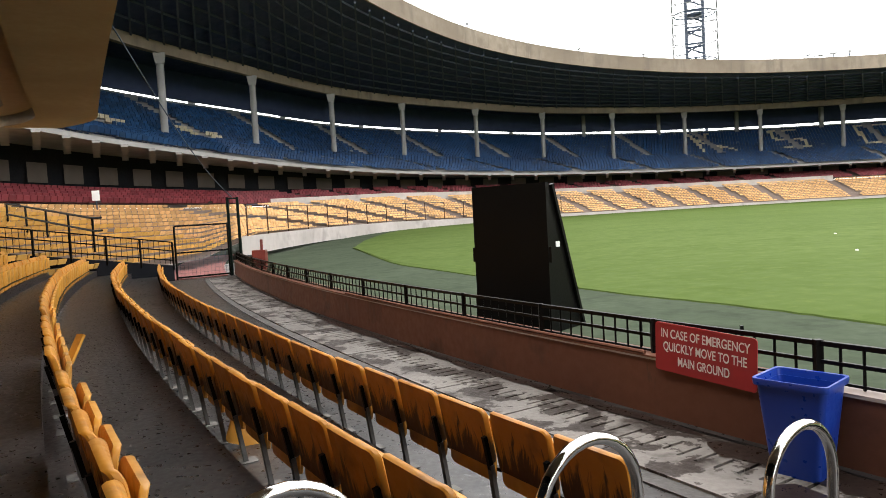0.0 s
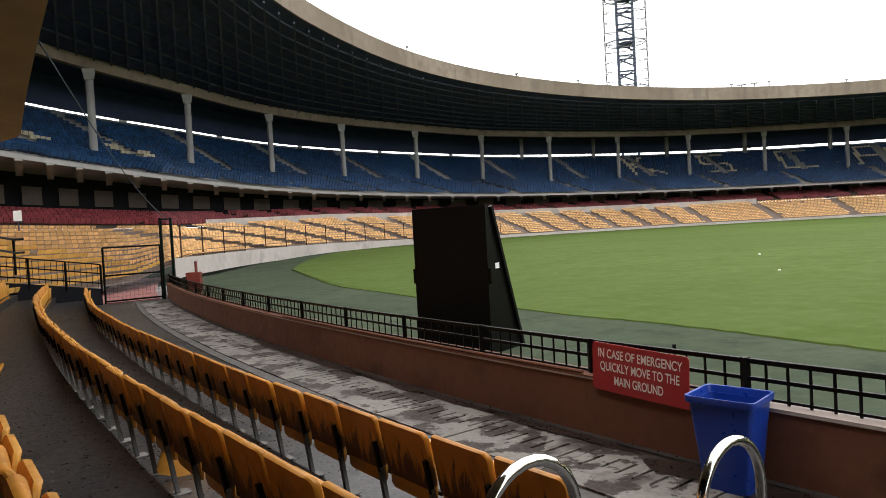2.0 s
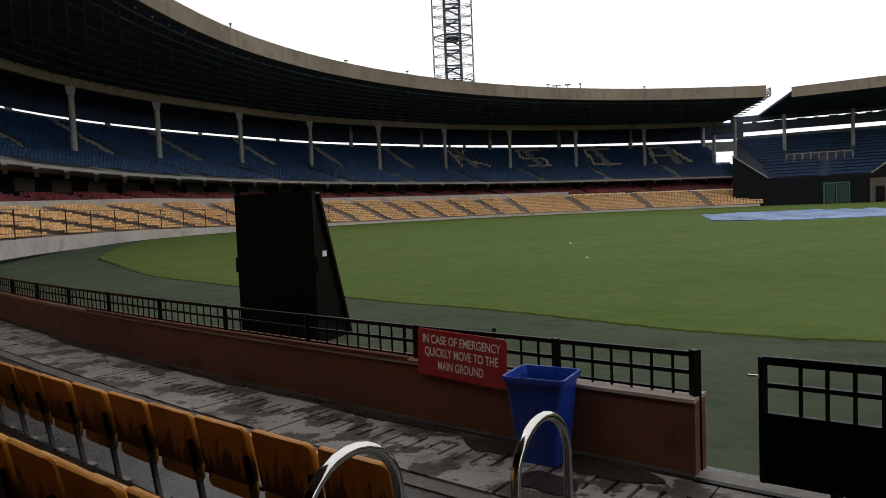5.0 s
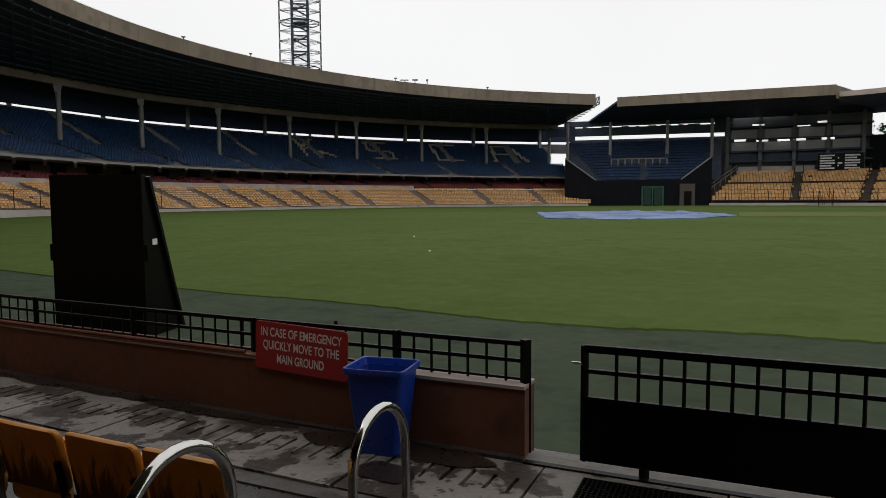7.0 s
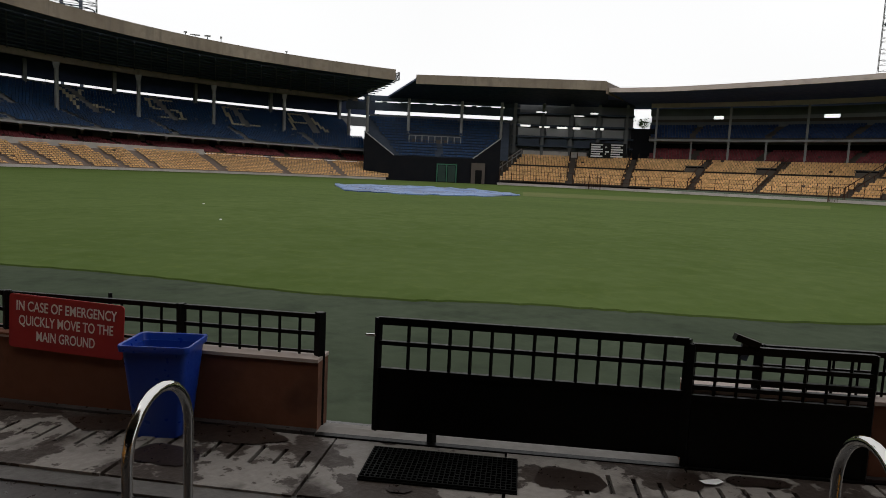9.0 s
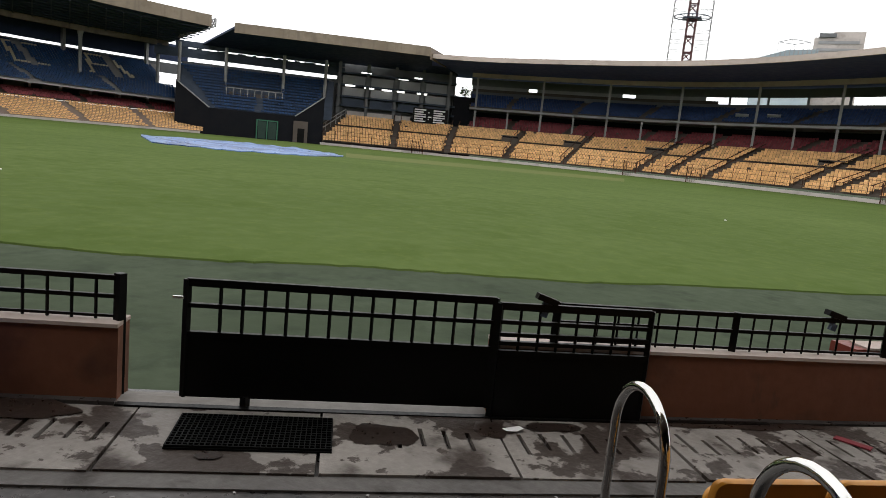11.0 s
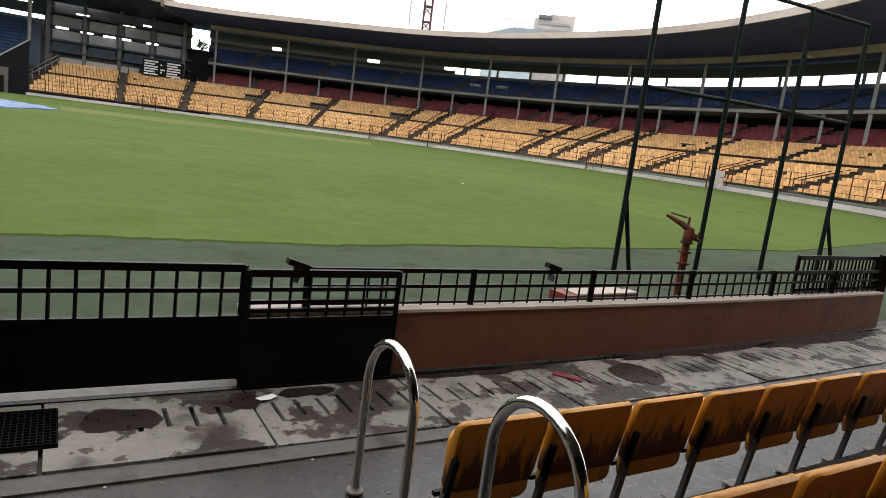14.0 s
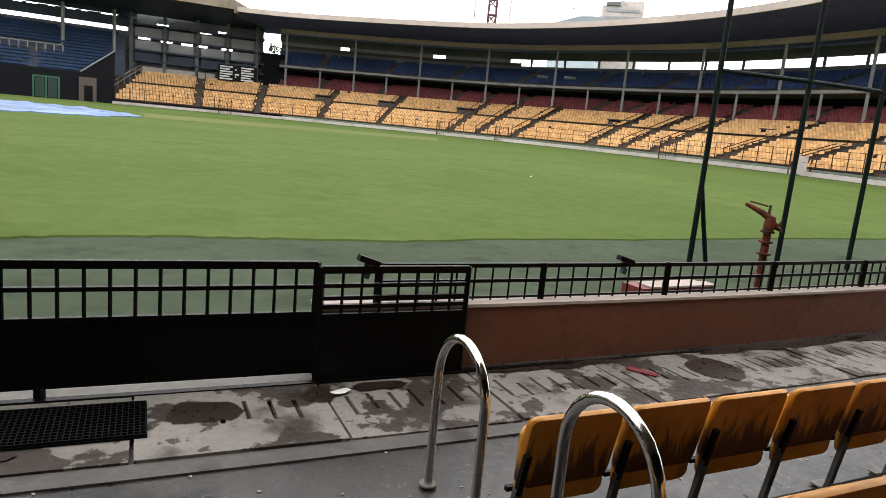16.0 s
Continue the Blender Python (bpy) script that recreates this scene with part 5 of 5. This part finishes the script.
# ---- floodlight towers ----
RUSTTOWER = material("tower_oxide_paint", (0.13, 0.06, 0.06), (0.09, 0.045, 0.045), 0.7, spec=0.1)
def tower(az, d, base, w, top, tint, q_=0.95, thick=0.42, wire=0.05):
    tw = thing("floodlight_tower", "slim lattice steel floodlight tower behind the roof", "tower", "floodlight towers", at=Matrix.Translation(polar(az, d, 0)) @ Matrix.Rotation(radians(az), 4, "Z"))
    core = Shape()
    for x, y in ((-1, -1), (1, -1), (1, 1), (-1, 1)):
        core.bar((x * q_, y * q_, 0), (x * q_, y * q_, top), thick)
    for k in range(int(base), int(top), 2):
        core.bar((-q_, -q_, k), (q_, -q_, k + 2 if k % 4 else k), thick * 0.5)
        core.bar((q_, q_, k), (-q_, q_, k + 2 if k % 4 else k), thick * 0.5)
    part("core", core, tint, tw)
    for x in (-w / 2, w / 2):
        for y in (-w / 2, w / 2):
            t = Shape()
            t.bar((x, y, 0), (x, y, top), 0.11)
            part("leg", t, COLUMN, tw)
    br = Shape()
    z = base
    k = 0
    while z < top:
        for a, b in (((-1, -1), (1, -1)), ((1, -1), (1, 1)), ((1, 1), (-1, 1)), ((-1, 1), (-1, -1))):
            p, q = Vector((a[0] * w / 2, a[1] * w / 2, z)), Vector((b[0] * w / 2, b[1] * w / 2, z))
            br.bar(p, q, wire * 1.3)
            br.bar(p, q + Vector((0, 0, 2.6)), wire)
            br.bar(q, p + Vector((0, 0, 2.6)), wire)
        z += 2.6
    part("bracing", br, COLUMN, tw)
    z = base + 9.5
    while z < top:
        t = Shape()
        t.tube([(0, 0, z), (0, 0, z + 0.35)], 2.4, 16)
        deck = part("platform", t, STEEL, tw)
        rim = [(w * 0.47 * math.cos(k * math.pi / 12), w * 0.47 * math.sin(k * math.pi / 12), z + 0.5) for k in range(25)]
        part("rim", Shape().tube(rim, 0.14, 6), STEEL, deck)
        for k in range(8):
            part("arm", Shape().bar((2.2 * math.cos(k * math.pi / 4), 2.2 * math.sin(k * math.pi / 4), z + 0.3), rim[k * 3], 0.14), STEEL, deck)
        z += 11.6
    return tw


tower(-20.9, 185, 26, 10.5, 120, STEEL, 2.0, 0.7, 0.09)
tower(-82.4, 190, 30.8, 9.4, 120, RUSTTOWER, 1.0, 0.6, 0.06)

et = thing("end_truss", "pale steel truss at the end of the long roof", "truss")
p0, p1 = polar(-45.3, 123.5, 18.2), polar(-42.7, 133.5, 16.75)
rise = Vector((0, 0, 1.25))
for k in range(9):
    u0, u1 = p0.lerp(p1, k / 9), p0.lerp(p1, (k + 1) / 9)
    for q0, q1 in ((u0, u1), (u0 + rise, u1 + rise), (u0, u1 + rise), (u0 + rise, u1), (u0, u0 + rise)):
        t = Shape()
        t.bar(q0, q1, 0.17)
        part("member", t, PANEL, et)
# tree behind the gap beside the media box
LEAF = material("far_foliage", (0.035, 0.055, 0.02), (0.02, 0.034, 0.012), 0.8, grain=2, patch=0.4, island=0.35, spec=0.1)
tree = thing("tree", "dark green leafy tree behind the stand", "tree", at=Matrix.Translation(polar(-65.4, 168, 0)))
trunk = Shape()
trunk.tube([(0, 0, -0.5), (0.2, 0.1, 5), (0.1, 0.3, 10), (0.4, 0.2, 14)], [0.5, 0.42, 0.32, 0.12], 10)
for k in range(7):
    a = k * 0.9
    trunk.tube([(0.15, 0.2, 7 + k * 0.8), (2.2 * math.cos(a), 2.2 * math.sin(a), 10 + k * 0.8)], [0.18, 0.06], 6)
part("trunk", trunk, RUST, tree, smooth=True)
rnd = random.Random(33)
crown = Shape()
for k in range(26):
    c = Vector((rnd.gauss(0, 2.4), rnd.gauss(0, 2.4), rnd.uniform(9.5, 16.2)))
    for j in range(60):
        p = c + Vector((rnd.gauss(0, 0.75), rnd.gauss(0, 0.75), rnd.gauss(0, 0.5)))
        u, v_ = Vector((rnd.uniform(-1, 1), rnd.uniform(-1, 1), rnd.uniform(-0.6, 0.6))) * 0.26, Vector((rnd.uniform(-1, 1), rnd.uniform(-1, 1), rnd.uniform(-1, 1))) * 0.2
        crown.add([p - u, p + v_, p + u, p - v_], [(0, 1, 2, 3)])
part("crown", crown, LEAF, tree)
# tall building behind the east roof
bld = thing("office_building", "pale office building with glass band behind the roof", "building")
BLUEGLASS = material("blue_glass", (0.42, 0.5, 0.53), (0.3, 0.38, 0.42), 0.2, grain=0.5, patch=0.05)
part("block", wall_at(-91.0, -94.2, 260, 0, 49.4, 20), WHITEWALL, bld)
part("upper_block", wall_at(-92.2, -94.2, 262, 49.4, 51.6, 12), WHITEWALL, bld)
for z in (42.5, 45.0, 47.4):
    part("window_band", wall_at(-91.3, -93.9, 259.7, z, z + 0.9, 0.3), PANEL, bld)
part("plant_box", wall_at(-91.3, -92.4, 259, 49.4, 50.6, 3), GREYWALL, bld)
gp, gq, gs = polar(-87.2, 250, 0), polar(-89.4, 250, 0), polar(-91.4, 250, 0)
u_ = polar(-89, 9, 0)
for p, q, z0, z1 in ((gp, gq, 40.5, 43.6), (gq, gs, 43.6, 43.9)):
    t = Shape()
    zv = lambda z: Vector((0, 0, z))
    t.hexa([p, q, q + u_, p + u_, p + zv(z0), q + zv(z1), q + u_ + zv(z1), p + u_ + zv(z0)])
    part("glass_wing", t, BLUEGLASS, bld, "sloping blue-grey glass wing")
    for k in range(7):
        f = (k + 0.5) / 7
        b_ = p.lerp(q, f) - u_ * 0.03
        t = Shape()
        t.bar(b_ + zv(30), b_ + zv(z0 + (z1 - z0) * f + 0.2), 0.3)
        part("mullion", t, PANEL, bld)
rf = [polar(-88.7, 252, 46.3), polar(-89.6, 248, 46.6), polar(-90.8, 252, 46.4), polar(-89.8, 257, 46.5)]
for k in range(4):
    t = Shape()
    t.bar(rf[k], rf[(k + 1) % 4], 0.18)
    t.bar(rf[k], rf[k] - Vector((0, 0, 3.2)), 0.12)
    part("roof_frame", t, PANEL, bld)

# ---- near stand's upper deck over the camera ----
LIP = lambda s: 3.4 + 0.0035 * max(0, -s - 10) ** 2 + (1.2 * max(0, (-s - 24) / 3) ** 2)
ss = span(-27.0, S1, 0.6)
w = Shape()
w.caps([[near(s, LIP(s) + o, z) for s in ss] for o, z in ((0, 5.6), (0, 6.7), (0.25, 6.7), (0.3, 6.1), (1.7, 6.1), (1.7, 5.6))])
structure("upper_deck_lip", w, SOFFIT, "brown plastered underside and lip of the deck overhead", "ceiling", True)
w = Shape()
prof = [(1.7, 5.75)]
for k in range(10):
    prof += [(1.7 + k * 0.8, 5.95 + k * 0.35), (2.5 + k * 0.8, 5.95 + k * 0.35)]
prof += [(9.7, 9.8), (1.7, 6.9)]
w.caps([[near(s, LIP(s) + o, z) for s in ss] for o, z in prof])
structure("upper_deck_steps", w, SOFFIT, "stepped brown underside of the deck overhead", "ceiling")
# out of view: near-black wall added to cut the light under the deck
w = Shape()
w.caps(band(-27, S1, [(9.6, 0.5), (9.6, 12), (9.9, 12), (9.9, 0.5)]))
structure("near_rear_wall", w, DARK, "unseen near-black wall added to darken the near stand", "wall")

# ---- cross fence and gate at the stand's left end ----
fe = thing("cross_railing", "black iron railing across the end of the terrace", "railing")
sx = -26.6
t = Shape()
for o0, o1, z in ((2.2, 11.0, 0.0),):
    t.hexa([near(sx, 2.2, -0.1), near(sx, 11, -0.1), near(sx - 0.2, 11, -0.1), near(sx - 0.2, 2.2, -0.1), near(sx, 2.2, 0.55), near(sx, 11, 2.0), near(sx - 0.2, 11, 2.0), near(sx - 0.2, 2.2, 0.55)])
structure("end_wall", t, DARK, "low dark wall across the terrace's end", "wall")
for k in range(9):
    o = 2.2 + k * 1.1
    t = Shape()
    t.bar(near(sx, o, 0.4 + 0.165 * (o - 2.2)), near(sx, o, 1.42 + 0.165 * (o - 2.2)), 0.06)
    part("post", t, BLACK, fe)
for z in (1.42, 1.1, 0.75):
    t = Shape()
    t.bar(near(sx, 2.2, z), near(sx, 11.0, z + 1.45), 0.045)
    part("rail", t, BLACK, fe)
for k in range(48):
    o = 2.3 + k * 0.18
    t = Shape()
    t.bar(near(sx, o, 0.6 + 0.165 * (o - 2.2)), near(sx, o, 1.41 + 0.165 * (o - 2.2)), 0.014)
    part("baluster", t, BLACK, fe)
gt = thing("mesh_gate", "closed wire mesh gate in a black frame", "gate")
for a, b in (((0.15, 0), (0.15, 2.0)), ((2.1, 0), (2.1, 2.0)), ((0.15, 2.0), (2.1, 2.0)), ((0.15, 0.08), (2.1, 0.08)), ((0.15, 1.0), (2.1, 1.0))):
    t = Shape()
    t.bar(near(sx, *a), near(sx, *b), 0.06)
    part("frame_bar", t, BLACK, gt)
t = Shape()
for k in range(1, 14):
    t.bar(near(sx, 0.15 + k * 0.14, 0.08), near(sx, 0.15 + k * 0.14, 2.0), 0.007)
for k in range(1, 13):
    t.bar(near(sx, 0.15, 0.08 + k * 0.15), near(sx, 2.1, 0.08 + k * 0.15), 0.007)
part("wire_mesh", t, STEEL, gt)
t = Shape()
for o in (-0.3, 0.08):
    t.bar(near(sx, o, -0.1), near(sx, o, 3.0), 0.09)
t.bar(near(sx, -0.3, 2.95), near(sx, 0.08, 2.95), 0.06)
tagged(part("fence_post", t, GREENPOST), "tall dark green twin fence post at the wall's end", "post")
# wire fence on the boundary wall beyond
wf = thing("boundary_fence", "thin rusty wire fence on the boundary wall", "fence")
azs = span(16.0, -10.0, 1.6)
for a in azs:
    t = Shape()
    d = ring(RING, a, 1) + 0.15
    t.bar(polar(a, d, 1.2), polar(a, d, 3.0), 0.07)
    part("post", t, RUST, wf)
for z in (1.6, 2.3, 2.98):
    t = Shape()
    ln = [polar(a, ring(RING, a, 1) + 0.15, z) for a in azs]
    for p, q in zip(ln, ln[1:]):
        t.bar(p, q, 0.03)
    part("wire", t, STEEL, wf)
ex = thing("fire_point", "red fire hydrant box beside the boundary wall", "hydrant", at=Matrix.Translation(polar(15.2, 30, ground_z(*polar(15.2, 30, 0).xy))))
t = Shape()
t.box(-0.28, 0.28, -0.2, 0.2, 0, 0.85)
part("box", t, REDIRON, ex)
t = Shape()
t.tube([(0.1, 0, 0.85), (0.1, 0, 1.3)], 0.06)
part("pipe", t, REDIRON, ex)

# ---- sprinkler, roller box and net frames beyond the right-hand wall ----
sp = thing("sprinkler_gun", "rust-red cast iron sprinkler gun on a flanged riser", "sprinkler", at=Matrix.Translation((10.75, -3.0, -0.06)) @ Matrix.Rotation(radians(-105), 4, "Z"))
t = Shape()
t.tube([(0, 0, 0), (0, 0, 0.95)], 0.058, 12)
riser = part("riser", t, RUSTRED, sp, smooth=True)
for z in (0.3, 0.62, 0.8, 0.95):
    t = Shape()
    t.tube([(0, 0, z), (0, 0, z + 0.03)], 0.1, 12)
    part("flange", t, RUSTRED, riser)
t = Shape()
t.tube([(0, 0, 0.95), (0.01, 0, 1.1), (0.02, 0, 1.2)], [0.075, 0.085, 0.06], 12)
part("head", t, RUSTRED, sp, smooth=True)
t = Shape()
t.tube([(0.06, 0, 1.13), (-0.12, 0, 1.24), (-0.36, 0, 1.34)], [0.06, 0.045, 0.025], 10)
part("nozzle", t, RUSTRED, sp, smooth=True)
t = Shape()
t.bar((0.0, 0, 1.15), (0.14, 0, 1.06), 0.05)
t.bar((0.14, 0, 1.06), (0.16, 0, 1.14), 0.03)
part("lever", t, RUSTRED, sp)
t = Shape()
t.bar((-0.02, 0, 1.22), (-0.02, 0, 1.36), 0.04)
t.bar((-0.05, 0.0, 1.34), (-0.3, 0.02, 1.38), 0.025)
part("swing_arm", t, RUST, sp, "dark rusted drive arm")
t = Shape()
t.bar((0.02, 0.05, 1.05), (0.2, 0.06, 1.0), 0.05)
part("counterweight", t, RUST, sp)
rb = thing("red_box", "low red box with a pale strip beyond the wall", "box", at=Matrix.Translation((9.95, -1.6, -0.06)) @ Matrix.Rotation(math.atan2(-1.17, 0.95), 4, "Z"))
t = Shape()
t.box(-0.7, 0.7, -0.2, 0.2, 0, 0.15)
part("body", t, REDIRON, rb)
t = Shape()
t.box(-0.55, 0.72, -0.22, 0.0, 0.15, 0.175)
part("top", t, COPING, rb, "pale lid")
t = Shape()
t.box(-0.5, 0.6, 0.02, 0.12, 0.15, 0.17)
part("strip", t, COPING, rb, "pale strip along the top")

nf = thing("net_frame", "dark green tubular steel frames of a practice net", "net frame")
NET = ((-100.4, 13.2), (-106.6, 14.3), (-111.2, 15.6), (-114.9, 17.0))
for i, (a, d) in enumerate(NET):
    t = Shape()
    t.tube([polar(a, d, -0.05), polar(a, d, 5.45)], 0.05, 8)
    part("upright", t, GREENPOST, nf)
    if i in (0, 3):
        t = Shape()
        t.tube([polar(a - 1.2, d + 0.3, -0.05), polar(a, d, 1.4)], 0.042, 8)
        part("brace", t, GREENPOST, nf)
for z in (3.4, 5.42):
    for (a, d), (b, e) in zip(NET, NET[1:]):
        t = Shape()
        t.tube([polar(a, d, z), polar(b, e, z)], 0.04, 8)
        part("crossbar", t, GREENPOST, nf)

# boards left on the coping and white discs on the field
for name, az, d in (("boundary_disc", -30.0, 28), ("boundary_disc", -31.3, 22), ("boundary_disc", -87, 27)):
    p = polar(az, d, 0)
    t = Shape()
    t.tube([(p.x, p.y, ground_z(p.x, p.y) + 0.03), (p.x, p.y, ground_z(p.x, p.y) + 0.11)], [0.075, 0.03], 12)
    tagged(part(name, t, WHITE), "small white marker disc lying on the grass", "marker", "field markers")

# slack cable from the deck to the fence post, pipe on the coping, pegs in the turf
t = Shape()
p, q = near(-13.5, LIP(-13.5), 5.65), near(sx, -0.1, 3.0)
t.tube([p + (q - p) * (k / 12) - Vector((0, 0, 0.35 * math.sin(math.pi * k / 12))) for k in range(13)], 0.014, 6)
tagged(part("cable", t, STEEL), "thin slack grey cable from deck to fence post", "cable")
t = Shape()
t.tube([near(s, 0.0, 0.605) for s in span(-11.5, -4.3, 0.5)], 0.02, 8)
tagged(part("pipe", t, TERRA), "thin brown conduit pipe lying on the coping", "pipe")
for s, o in ((-5.6, -1.4), (-4.4, -1.6), (-4.9, -0.9)):
    t = Shape()
    p = near(s, o, 0)
    t.bar((p.x, p.y, -0.1), (p.x, p.y, 0.62), 0.03)
    tagged(part("peg", t, BLACK), "short black iron peg in the turf", "peg", "turf pegs")

path = Shape()
ps = span(-44.0, -26.7, 0.6)
lift = lambda s, o, dz: Vector((*near(s, o, 0).xy, max(0.012, ground_z(*near(s, o, 0).xy) + 0.04) + dz))
path.caps([[lift(s, o, dz) for s in ps] for o, dz in ((0.25, -0.1), (0.25, 0), (2.6, 0), (2.6, -0.1))])
structure("red_path", path, PATH, "worn red-painted path beyond the mesh gate", "path")
